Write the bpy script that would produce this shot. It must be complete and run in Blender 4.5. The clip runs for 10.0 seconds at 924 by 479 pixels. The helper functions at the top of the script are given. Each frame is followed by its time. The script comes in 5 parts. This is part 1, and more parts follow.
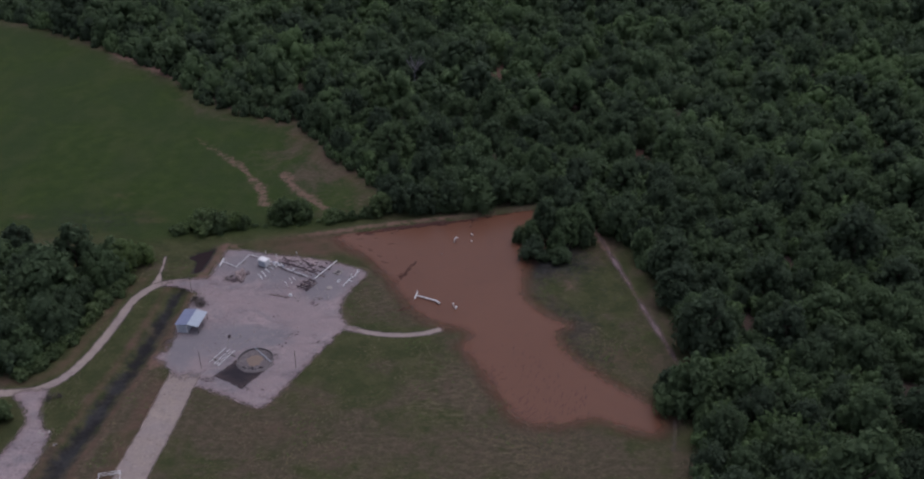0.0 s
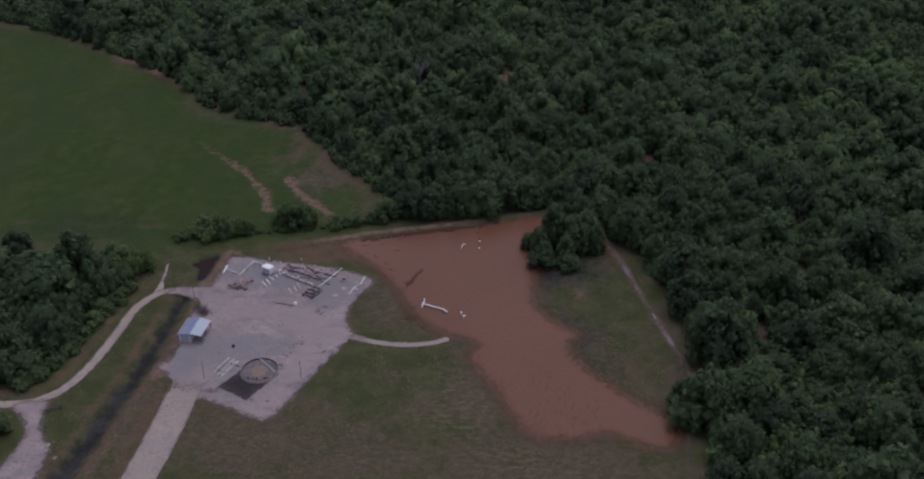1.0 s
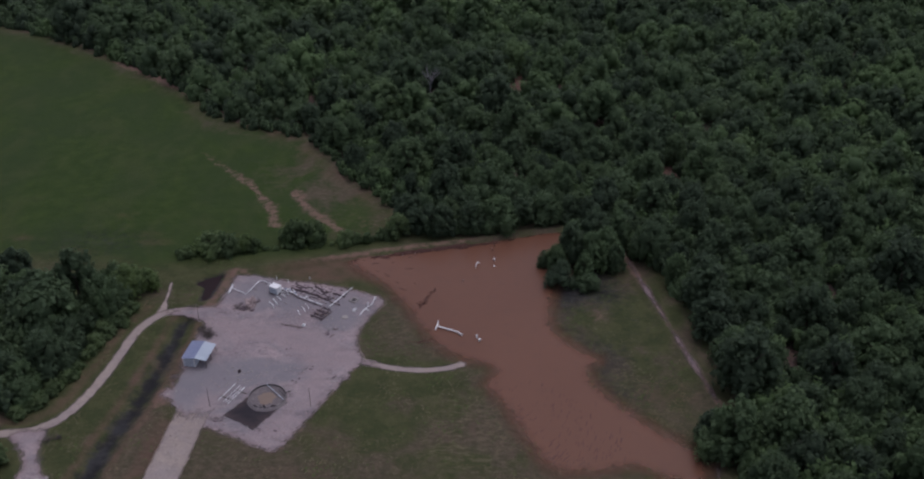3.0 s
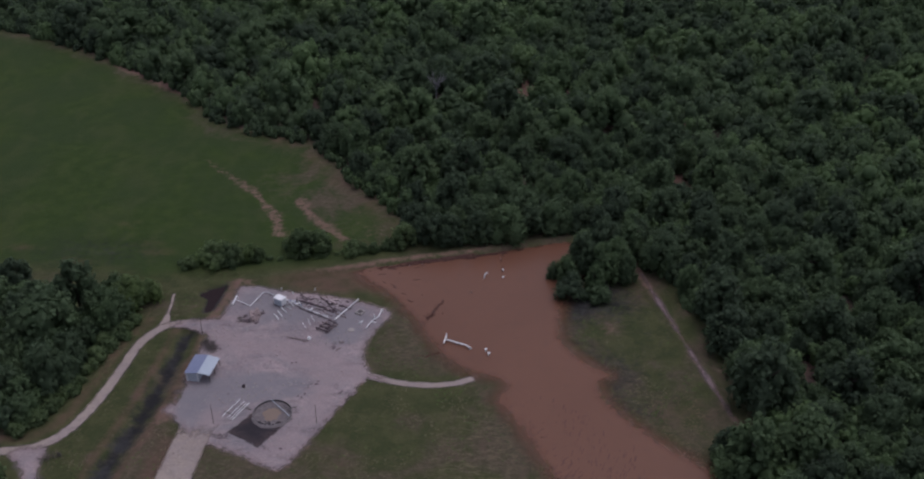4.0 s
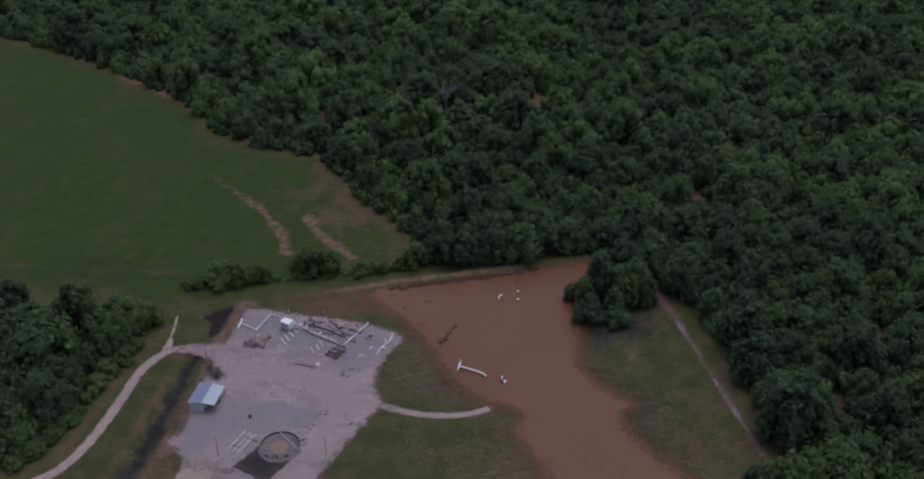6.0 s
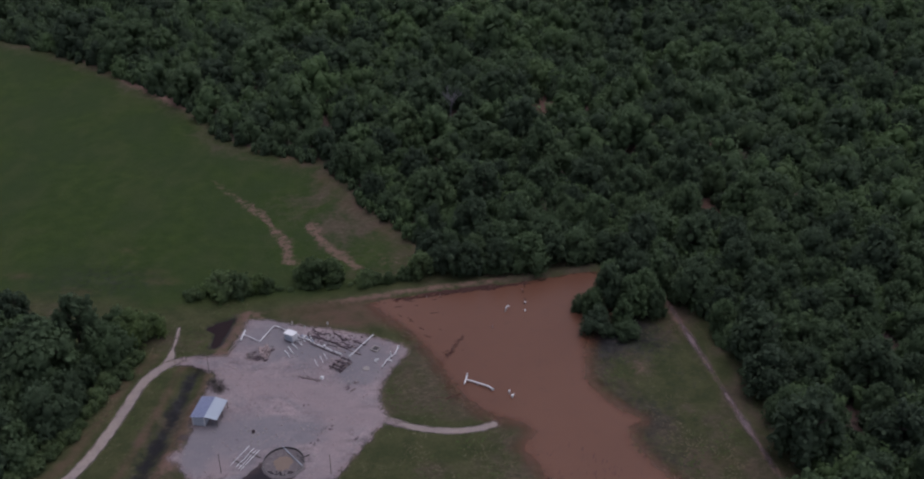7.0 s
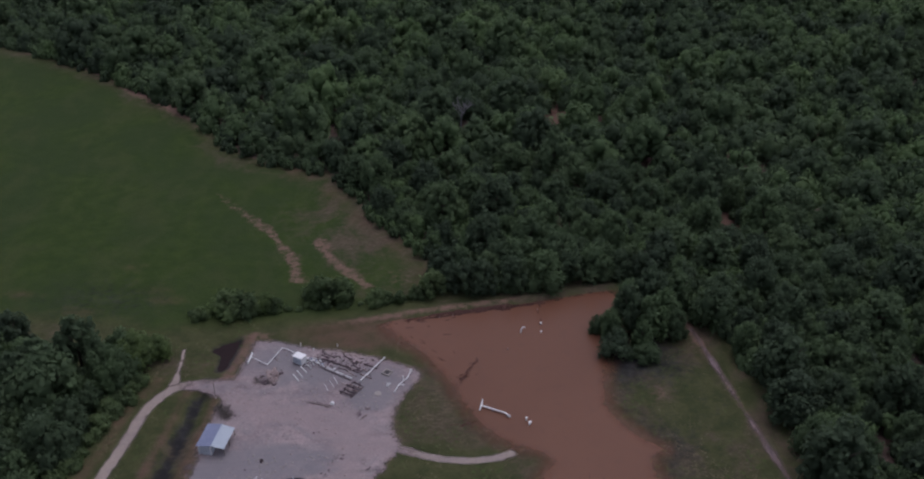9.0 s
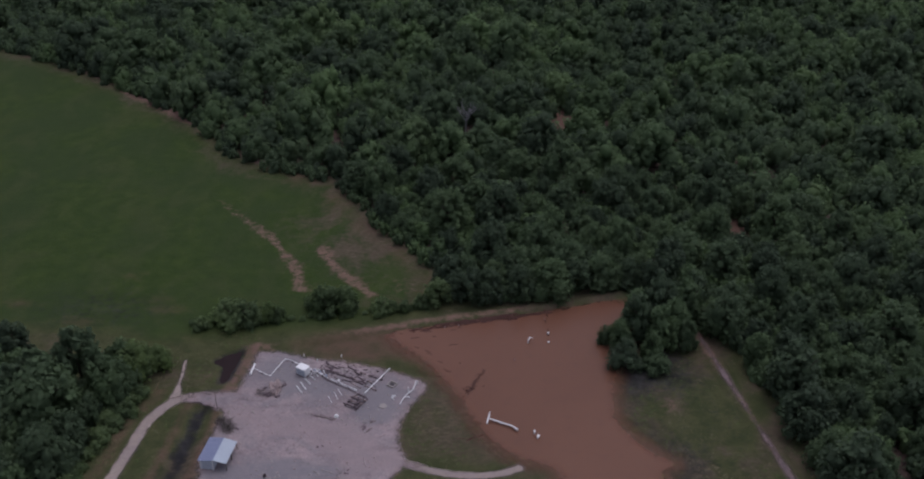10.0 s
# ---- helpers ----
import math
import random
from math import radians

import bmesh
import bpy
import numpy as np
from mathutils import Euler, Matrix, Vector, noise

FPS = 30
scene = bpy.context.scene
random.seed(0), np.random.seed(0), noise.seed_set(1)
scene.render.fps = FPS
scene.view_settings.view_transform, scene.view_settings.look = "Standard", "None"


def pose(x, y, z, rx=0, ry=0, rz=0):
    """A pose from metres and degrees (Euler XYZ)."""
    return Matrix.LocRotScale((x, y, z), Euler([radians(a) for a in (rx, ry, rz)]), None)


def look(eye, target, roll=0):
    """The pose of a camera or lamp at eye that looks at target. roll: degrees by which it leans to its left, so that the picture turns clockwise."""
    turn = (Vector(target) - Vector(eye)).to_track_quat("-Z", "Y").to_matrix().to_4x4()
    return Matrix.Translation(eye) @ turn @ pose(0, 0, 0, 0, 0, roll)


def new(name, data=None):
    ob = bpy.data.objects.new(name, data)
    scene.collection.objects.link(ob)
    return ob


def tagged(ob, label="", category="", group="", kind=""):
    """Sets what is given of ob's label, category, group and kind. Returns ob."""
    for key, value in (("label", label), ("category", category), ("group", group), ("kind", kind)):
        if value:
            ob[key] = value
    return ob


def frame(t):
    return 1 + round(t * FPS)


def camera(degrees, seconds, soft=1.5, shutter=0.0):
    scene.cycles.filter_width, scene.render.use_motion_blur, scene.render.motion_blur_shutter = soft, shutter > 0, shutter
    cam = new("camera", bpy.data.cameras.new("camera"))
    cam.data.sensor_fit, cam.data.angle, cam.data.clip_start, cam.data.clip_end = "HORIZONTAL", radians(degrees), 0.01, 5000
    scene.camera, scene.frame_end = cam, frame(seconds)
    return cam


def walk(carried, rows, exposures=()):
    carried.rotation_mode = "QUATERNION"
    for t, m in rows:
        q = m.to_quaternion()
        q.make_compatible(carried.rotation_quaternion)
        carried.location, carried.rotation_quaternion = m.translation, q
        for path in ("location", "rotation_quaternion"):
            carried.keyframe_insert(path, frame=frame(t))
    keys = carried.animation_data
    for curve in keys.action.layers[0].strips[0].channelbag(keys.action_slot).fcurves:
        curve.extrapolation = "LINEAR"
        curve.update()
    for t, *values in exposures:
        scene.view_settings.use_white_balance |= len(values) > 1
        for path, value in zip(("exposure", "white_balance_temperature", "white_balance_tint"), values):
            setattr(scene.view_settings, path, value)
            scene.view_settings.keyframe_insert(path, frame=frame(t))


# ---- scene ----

# ---- camera and its flight ----
cam = camera(50.0, 10.0, soft=2.1)
ROWS = [
    (0.0, 0.00, 0.00, 145.00, -0.011, -31.110, -0.112),
    (0.5, -0.95, 2.56, 144.76, 0.028, -31.114, -0.108),
    (1.0, -1.73, 5.01, 144.20, 0.066, -31.118, -0.102),
    (1.5, -2.78, 8.16, 143.85, 0.104, -31.123, -0.097),
    (2.0, -3.29, 10.20, 143.58, 0.141, -31.129, -0.090),
    (3.5, -5.96, 19.03, 143.16, 0.252, -31.140, -0.076),
    (4.0, -6.86, 21.70, 143.05, 0.284, -31.148, -0.066),
    (4.5, -7.84, 24.59, 143.05, 0.315, -31.157, -0.055),
    (5.0, -8.66, 27.15, 143.04, 0.344, -31.166, -0.045),
    (5.5, -9.30, 29.79, 142.82, 0.372, -31.173, -0.036),
    (7.0, -11.33, 36.89, 143.03, 0.453, -31.179, -0.022),
    (7.5, -12.20, 39.13, 142.91, 0.478, -31.181, -0.015),
    (8.0, -13.12, 41.39, 142.97, 0.503, -31.181, -0.008),
    (8.5, -13.66, 43.26, 142.80, 0.527, -31.182, -0.001),
    (9.0, -14.44, 45.76, 143.03, 0.551, -31.182, 0.004),
    (9.5, -14.92, 47.73, 142.77, 0.575, -31.181, 0.009),
    (10.0, -15.79, 50.37, 142.65, 0.598, -31.181, 0.014),
]
EXPOSURE, KELVIN, TINT = -0.12, 5930, 18
walk(cam, [(t, pose(x, y, z, 90 + pitch, 0, yaw) @ pose(0, 0, 0, 0, 0, roll)) for t, x, y, z, yaw, pitch, roll in ROWS],
     exposures=[(0.0, EXPOSURE, KELVIN, TINT), (10.0, EXPOSURE, KELVIN, TINT)])

# ---- overcast evening sky and one weak, very soft sun ----
world = bpy.data.worlds.new("overcast_sky")
scene.world = world
world.use_nodes = True
wn, wl = world.node_tree.nodes, world.node_tree.links
sky = wn.new("ShaderNodeTexSky")
sky.sky_type, sky.sun_disc = "NISHITA", False
sky.sun_elevation, sky.sun_rotation = radians(71), radians(34)
sky.air_density, sky.dust_density = 1.0, 4.0
grey = wn.new("ShaderNodeHueSaturation")
grey.inputs["Saturation"].default_value = 0.35
wl.new(sky.outputs[0], grey.inputs["Color"])
wl.new(grey.outputs[0], wn["Background"].inputs["Color"])
wn["Background"].inputs["Strength"].default_value = 0.15
sun = new("sun", bpy.data.lights.new("sun", "SUN"))
sun.data.energy, sun.data.angle, sun.data.color = 0.5, radians(60), (1.0, 0.95, 0.9)
sun.matrix_world = look((20, 30, 105), (0, 0, 0))


# ---- materials ----
class Nodes:
    """A small builder of node materials."""

    def __init__(self, name):
        self.mat = bpy.data.materials.new(name)
        self.mat.use_nodes = True
        self.n, self.l = self.mat.node_tree.nodes, self.mat.node_tree.links
        self.bsdf = self.n["Principled BSDF"]
        self.coord = self.n.new("ShaderNodeTexCoord").outputs["Object"]

    def put(self, sock, value):
        if isinstance(value, bpy.types.NodeSocket):
            self.l.new(value, sock)
        elif isinstance(value, tuple) and len(value) == 3 and sock.type == "RGBA":
            sock.default_value = (*value, 1)
        else:
            sock.default_value = value

    def noise(self, scale, detail=4, rough=0.6, stretch=None, distort=0.0, coord=None):
        node = self.n.new("ShaderNodeTexNoise")
        node.inputs["Scale"].default_value, node.inputs["Detail"].default_value = scale, detail
        node.inputs["Roughness"].default_value, node.inputs["Distortion"].default_value = rough, distort
        c = coord or self.coord
        if stretch:
            m = self.n.new("ShaderNodeMapping")
            m.inputs["Scale"].default_value, m.inputs["Rotation"].default_value = stretch[:3], (0, 0, radians(stretch[3]))
            self.l.new(c, m.inputs["Vector"])
            c = m.outputs[0]
        self.l.new(c, node.inputs["Vector"])
        return node.outputs["Fac"]

    def voronoi(self, scale):
        node = self.n.new("ShaderNodeTexVoronoi")
        node.inputs["Scale"].default_value = scale
        self.l.new(self.coord, node.inputs["Vector"])
        return node.outputs["Color"]

    def ramp(self, fac, low, high, a=0.0, b=1.0):
        node = self.n.new("ShaderNodeMapRange")
        node.interpolation_type = "SMOOTHSTEP"
        for k, v in (("Value", fac), ("From Min", low), ("From Max", high), ("To Min", a), ("To Max", b)):
            self.put(node.inputs[k], v)
        return node.outputs[0]

    def math(self, op, a, b=0.0):
        node = self.n.new("ShaderNodeMath")
        node.operation = op
        self.put(node.inputs[0], a), self.put(node.inputs[1], b)
        return node.outputs[0]

    def mix(self, fac, a, b):
        node = self.n.new("ShaderNodeMix")
        node.data_type = "RGBA"
        self.put(node.inputs["Factor"], fac), self.put(node.inputs["A"], a), self.put(node.inputs["B"], b)
        return node.outputs["Result"]

    def attr(self, name):
        node = self.n.new("ShaderNodeAttribute")
        node.attribute_name = name
        return node

    def random(self):
        return self.n.new("ShaderNodeObjectInfo").outputs["Random"]

    def island(self):
        return self.n.new("ShaderNodeNewGeometry").outputs["Random Per Island"]

    def split(self, colour):
        node = self.n.new("ShaderNodeSeparateColor")
        self.l.new(colour, node.inputs[0])
        return node.outputs

    def bump(self, height, strength, distance):
        node = self.n.new("ShaderNodeBump")
        node.inputs["Strength"].default_value, node.inputs["Distance"].default_value = strength, distance
        self.l.new(height, node.inputs["Height"])
        self.l.new(node.outputs[0], self.bsdf.inputs["Normal"])

    def done(self, colour, rough=0.9, metal=0.0, spec=0.3, alpha=None):
        self.put(self.bsdf.inputs["Base Color"], colour)
        self.put(self.bsdf.inputs["Roughness"], rough)
        self.put(self.bsdf.inputs["Metallic"], metal)
        self.put(self.bsdf.inputs["Specular IOR Level"], spec)
        if alpha is not None:
            self.put(self.bsdf.inputs["Alpha"], alpha)
        return self.mat


def ground_material():
    m = Nodes("meadow_soil")
    z = m.split(m.attr("zone").outputs["Color"])
    wet = m.attr("zone").outputs["Alpha"]
    big, mid, fine = m.noise(0.035, 4), m.noise(0.22, 5, 0.65), m.noise(1.6, 4, 0.7)
    tuft = m.noise(0.5, 4, 0.7, (1.0, 1.5, 1.0, 8))
    rows = m.noise(0.9, 4, 0.65, (0.42, 1.1, 1.0, 8), 0.6)
    clump = m.noise(0.5, 5, 0.75)
    lush = m.mix(m.ramp(mid, 0.3, 0.7), (0.022, 0.038, 0.009), (0.034, 0.052, 0.012))
    lush = m.mix(m.ramp(big, 0.40, 0.60, 0, 0.8), lush, (0.026, 0.041, 0.013))
    olive = m.mix(m.ramp(mid, 0.35, 0.65), (0.037, 0.043, 0.018), (0.059, 0.060, 0.027))
    lush = m.mix(m.attr("pasture").outputs["Fac"], olive, lush)
    lush = m.mix(m.ramp(clump, 0.5, 0.75, 0, 0.5), lush, (0.028, 0.042, 0.017))
    dry = m.mix(m.ramp(tuft, 0.35, 0.68), (0.056, 0.047, 0.031), (0.092, 0.070, 0.050))
    dry = m.mix(m.ramp(clump, 0.48, 0.7, 0, 0.75), dry, (0.038, 0.040, 0.022))
    stubble = m.attr("stubble").outputs["Fac"]
    patchy = m.math("MULTIPLY", m.math("SUBTRACT", m.noise(0.06, 6, 0.68, None, 0.9), 0.5), 2.6)
    patchy = m.math("MULTIPLY", patchy, m.ramp(z[0], 0.1, 0.5))
    dryness = m.ramp(m.math("ADD", m.math("ADD", z[0], patchy), m.math("MULTIPLY", m.math("SUBTRACT", m.math("ADD", mid, clump), 1.0), 0.75)), 0.22, 0.8)
    grass = m.mix(dryness, lush, dry)
    grass = m.mix(m.math("MULTIPLY", m.ramp(rows, 0.50, 0.61, 0, 0.78), stubble), grass, (0.128, 0.100, 0.066))
    grass = m.mix(m.ramp(fine, 0.42, 0.72, 0.0, 0.38), grass, (0.024, 0.028, 0.013))
    fleck = m.math("MULTIPLY", m.ramp(m.noise(0.75, 6, 0.8, (0.7, 1.2, 1.0, 12)), 0.54, 0.68, 0, 0.6), m.ramp(z[0], 0.2, 0.55))
    grass = m.mix(fleck, grass, (0.122, 0.098, 0.066))
    tall = m.ramp(m.noise(0.62, 6, 0.78, (1.1, 0.8, 1.0, 50)), 0.55, 0.70, 0, 0.65)
    grass = m.mix(tall, grass, (0.021, 0.031, 0.013))
    drift = m.math("MULTIPLY", m.ramp(m.noise(0.05, 5, 0.6, (1.5, 0.8, 1.0, 20), 0.5), 0.47, 0.66, 0, 0.45), m.attr("pasture").outputs["Fac"])
    grass = m.mix(drift, grass, (0.043, 0.052, 0.019))
    soil = m.mix(mid, (0.112, 0.067, 0.054), (0.185, 0.117, 0.096))
    soil = m.mix(m.ramp(fine, 0.4, 0.7, 0, 0.5), soil, (0.085, 0.060, 0.045))
    bare = m.ramp(m.math("ADD", z[1], m.math("MULTIPLY", m.math("SUBTRACT", clump, 0.5), 1.5)), 0.30, 0.80)
    c = m.mix(bare, grass, soil)
    blot = m.math("MULTIPLY", m.ramp(m.noise(0.13, 6, 0.7, None, 0.8), 0.50, 0.70, 0, 0.6), m.ramp(z[0], 0.3, 0.6))
    c = m.mix(blot, c, (0.082, 0.057, 0.044))
    mud = m.ramp(m.math("ADD", z[2], m.math("MULTIPLY", m.math("SUBTRACT", mid, 0.5), 0.8)), 0.2, 0.9, 0.0, 0.8)
    c = m.mix(mud, c, (0.096, 0.056, 0.044))
    # the wet channel also carries shade painted under the trees
    damp_shade = m.ramp(m.math("ADD", wet, m.math("MULTIPLY", m.math("SUBTRACT", clump, 0.5), 1.1)), 0.2, 0.85)
    c = m.mix(damp_shade, c, m.mix(m.ramp(mid, 0.4, 0.65), (0.017, 0.016, 0.017), (0.034, 0.033, 0.034)))
    m.bump(m.math("ADD", fine, m.math("MULTIPLY", clump, 2.0)), 0.5, 0.25)
    return m.done(c, 0.95, spec=0.1)


def gravel_material(name, base, light, dark, cool, warm, lo=0.15, hi=0.5, ragged=1.6, stain=0.6):
    """Crushed stone that thins out into the soil at its rim."""
    m = Nodes(name)
    big, mid, fine = m.noise(0.06, 4, 0.6, None, 1.0), m.noise(0.35, 5, 0.7), m.noise(4.0, 3, 0.8)
    c = m.mix(m.ramp(big, 0.35, 0.65), base, light)
    c = m.mix(m.ramp(m.noise(0.11, 6, 0.75, None, 1.5), 0.40, 0.66, 0, 0.75), c, cool)
    c = m.mix(m.ramp(m.noise(0.16, 4, 0.7, (0.5, 1.6, 1.0, -28), 1.2), 0.52, 0.66, 0, 0.5), c, warm)
    c = m.mix(m.ramp(mid, 0.52, 0.70, 0, 0.7), c, dark)
    c = m.mix(m.ramp(m.noise(0.2, 5, 0.7, (0.45, 1.5, 1.0, -32), 1.0), 0.53, 0.68, 0, 0.7), c, dark)
    c = m.mix(m.ramp(m.noise(0.8, 6, 0.8), 0.55, 0.68, 0, 0.85), c, tuple(0.6 * v for v in dark))
    c = m.mix(m.ramp(fine, 0.35, 0.72, 0, 0.5), c, dark)
    grit = m.noise(1.7, 3, 0.75)
    c = m.mix(m.ramp(grit, 0.56, 0.72, 0, 0.7), c, tuple(1.22 * v for v in light))
    c = m.mix(m.ramp(grit, 0.30, 0.44, 0.55, 0.0), c, dark)
    rim = m.attr("rim").outputs["Fac"]
    c = m.mix(m.ramp(m.math("ADD", rim, m.math("MULTIPLY", m.math("SUBTRACT", mid, 0.5), 5.0)), 0.2, 2.6, stain, 0.0), c, (0.17, 0.118, 0.108))
    jag = m.math("ADD", rim, m.math("MULTIPLY", m.math("SUBTRACT", m.noise(0.45, 6, 0.8), 0.5), ragged))
    c = m.mix(m.ramp(m.math("ADD", m.attr("grey").outputs["Fac"], m.math("MULTIPLY", m.math("SUBTRACT", m.noise(0.14, 6, 0.7, (0.7, 1.3, 1.0, -20), 1.2), 0.5), 2.4)), 0.18, 1.05, 0, 0.8), c, cool)
    worn = m.math("ADD", m.attr("worn").outputs["Fac"], m.math("MULTIPLY", m.math("SUBTRACT", m.noise(0.18, 5, 0.7, (0.6, 1.3, 1.0, -25), 1.0), 0.5), 1.6))
    c = m.mix(m.ramp(worn, 0.25, 1.0, 0, 0.72), c, m.mix(m.ramp(fine, 0.3, 0.7), tuple(0.5 * (u + v) for u, v in zip(base, warm)), tuple(0.9 * v for v in base)))
    m.bump(m.math("ADD", fine, mid), 0.5, 0.08)
    return m.done(c, 0.95, spec=0.15, alpha=m.ramp(jag, lo, hi))


def water_material():
    m = Nodes("muddy_water")
    big, mid = m.noise(0.04, 3, 0.5, None, 0.8), m.noise(0.3, 4)
    c = m.mix(big, (0.102, 0.0455, 0.029), (0.128, 0.059, 0.038))
    c = m.mix(m.ramp(mid, 0.5, 0.75, 0, 0.3), c, (0.086, 0.042, 0.030))
    rim = m.attr("rim").outputs["Fac"]
    jag = m.math("ADD", rim, m.math("MULTIPLY", m.math("SUBTRACT", m.noise(0.35, 6, 0.72), 0.5), 5.0))
    m.bump(m.noise(2.5, 3, 0.6, (1, 2, 1, 20)), 0.04, 0.03)
    return m.done(c, 0.28, spec=0.14, alpha=m.ramp(jag, -3.6, 2.6))


def leaf_material(name="foliage", low=(0.060, 0.086, 0.051), high=(0.128, 0.190, 0.082)):
    """Leaves that also let some light through."""
    m = Nodes(name)
    tone = m.math("FRACT", m.math("ADD", m.random(), m.attr("tint").outputs["Fac"]))
    c = m.mix(m.ramp(tone, 0.0, 0.9), low, high)
    c = m.mix(m.ramp(tone, 0.92, 1.0, 0, 0.35), c, (0.150, 0.190, 0.095))
    leaf = m.island()
    c = m.mix(m.ramp(leaf, 0.0, 0.6, 0.3, 0.0), c, (0.056, 0.088, 0.044))
    c = m.mix(m.ramp(leaf, 0.75, 1.0, 0, 0.4), c, (0.148, 0.214, 0.104))
    c = m.mix(m.ramp(m.noise(0.45, 3), 0.5, 0.75, 0, 0.3), c, (0.118, 0.176, 0.084))
    c = m.mix(m.ramp(m.noise(0.022, 4, 0.6), 0.42, 0.60, 0.45, 0.0), c, (0.056, 0.075, 0.055))
    m.done(c, 0.75, spec=0.12)
    thin, both = m.n.new("ShaderNodeBsdfTranslucent"), m.n.new("ShaderNodeMixShader")
    m.l.new(c, thin.inputs["Color"])
    both.inputs[0].default_value = 0.5
    m.l.new(m.bsdf.outputs[0], both.inputs[1]), m.l.new(thin.outputs[0], both.inputs[2])
    m.l.new(both.outputs[0], m.n["Material Output"].inputs["Surface"])
    return m.mat


def plain_material(name, a, b, scale=1.0, rough=0.8, metal=0.0, spec=0.3, dirt=(0.1, 0.08, 0.07), soil=0.3, bump=0.0):
    m = Nodes(name)
    n = m.noise(scale, 5, 0.65)
    c = m.mix(n, a, b)
    c = m.mix(m.ramp(m.noise(scale * 3.1, 4, 0.7), 0.5, 0.8, 0, soil), c, dirt)
    if bump:
        m.bump(m.noise(scale * 6, 3), bump, 0.05)
    return m.done(c, rough, metal, spec)


SOIL = ground_material()
GRAVEL = gravel_material("pale_gravel", (0.225, 0.178, 0.188), (0.300, 0.240, 0.246), (0.118, 0.094, 0.102), (0.154, 0.143, 0.157), (0.285, 0.222, 0.218), -0.2, 1.6, 5.0, 0.45)
ROAD = gravel_material("packed_road", (0.258, 0.214, 0.190), (0.292, 0.244, 0.214), (0.18, 0.143, 0.136), (0.225, 0.19, 0.195), (0.29, 0.235, 0.215), 0.0, 0.8, 1.8, 0.2)
DUSK = gravel_material("grey_track", (0.098, 0.080, 0.100), (0.140, 0.112, 0.122), (0.06, 0.048, 0.052), (0.095, 0.080, 0.098), (0.125, 0.092, 0.09), -0.3, 1.3, 2.0)
MUDDY = water_material()
LEAF = leaf_material()
HEDGE_LEAF = leaf_material("hedge_foliage", (0.085, 0.125, 0.045), (0.165, 0.225, 0.085))
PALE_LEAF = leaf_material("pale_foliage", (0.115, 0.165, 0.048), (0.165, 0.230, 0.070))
GREYWOOD = plain_material("grey_deadwood", (0.13, 0.125, 0.135), (0.21, 0.20, 0.21), 1.5, 0.9)
BARK = plain_material("bark", (0.05, 0.04, 0.032), (0.10, 0.085, 0.07), 2.0, 0.95)


# ---- plan helpers ----
def curve(points, closed=False, step=1.0):
    """A smooth line (Catmull-Rom) through a few corners of the plan."""
    p = [Vector((*q, 0)) for q in points]
    n, out = len(p), []
    for i in range(n if closed else n - 1):
        a, b = p[i], p[(i + 1) % n]
        before = p[i - 1] if closed or i else a * 2 - b
        after = p[(i + 2) % n] if closed or i + 2 < n else b * 2 - a
        k = max(2, int((b - a).length / step))
        for j in range(k):
            u = j / k
            out.append(0.5 * (2 * a + (b - before) * u + (2 * before - 5 * a + 4 * b - after) * u * u + (3 * a - before - 3 * b + after) * u ** 3))
    if not closed:
        out.append(p[-1])
    return np.array([q[:2] for q in out])


def distance(xy, line, closed=False):
    """How far each place lies from a line of the plan."""
    a = line
    b = np.roll(line, -1, 0) if closed else line[1:]
    a = a[: len(b)]
    out = np.full(len(xy), 1e9)
    for p, q in zip(a, b):
        d = q - p
        u = np.clip(((xy - p) @ d) / max(d @ d, 1e-9), 0, 1)
        out = np.minimum(out, np.hypot(*(xy - p - u[:, None] * d).T))
    return out


def inside(xy, line):
    a, b = line, np.roll(line, -1, 0)
    odd = np.zeros(len(xy), bool)
    for (x0, y0), (x1, y1) in zip(a, b):
        if y0 != y1:
            odd ^= ((y0 > xy[:, 1]) != (y1 > xy[:, 1])) & (xy[:, 0] < (x1 - x0) * (xy[:, 1] - y0) / (y1 - y0) + x0)
    return odd


def depth_in(xy, line):
    """Metres inside a closed line; negative outside."""
    d = distance(xy, line, True)
    return np.where(inside(xy, line), d, -d)


def fade(d, near, far):
    return np.clip((far - d) / (far - near), 0, 1)


def mesh_from(name, verts, faces, material, smooth=False):
    me = bpy.data.meshes.new(name)
    me.from_pydata(verts, [], faces)
    me.materials.append(material)
    if smooth:
        me.shade_smooth()
    me.update()
    return me


def set_rim(me, values):
    me.attributes.new("rim", "FLOAT", "POINT").data.foreach_set("value", np.asarray(values, np.float32))


GREYS = ((-59, 193, 12, 8), (-66, 190, 5, 8), (-49, 193, 9, 4), (-53, 181, 9, 7), (-60, 229, 10, 8), (-49, 222, 13, 7), (-37, 213, 6, 6), (-46, 196, 12, 4), (-34, 220, 7, 9), (-55, 194, 10, 5), (-65, 186, 5, 9))

WORN = ((-53, 209, 17, 7), (-40, 203, 10, 7), (-31, 199, 7, 4), (-39, 190, 5, 13), (-45, 176, 6, 6), (-66, 213, 7, 4), (-62, 184, 4, 6))


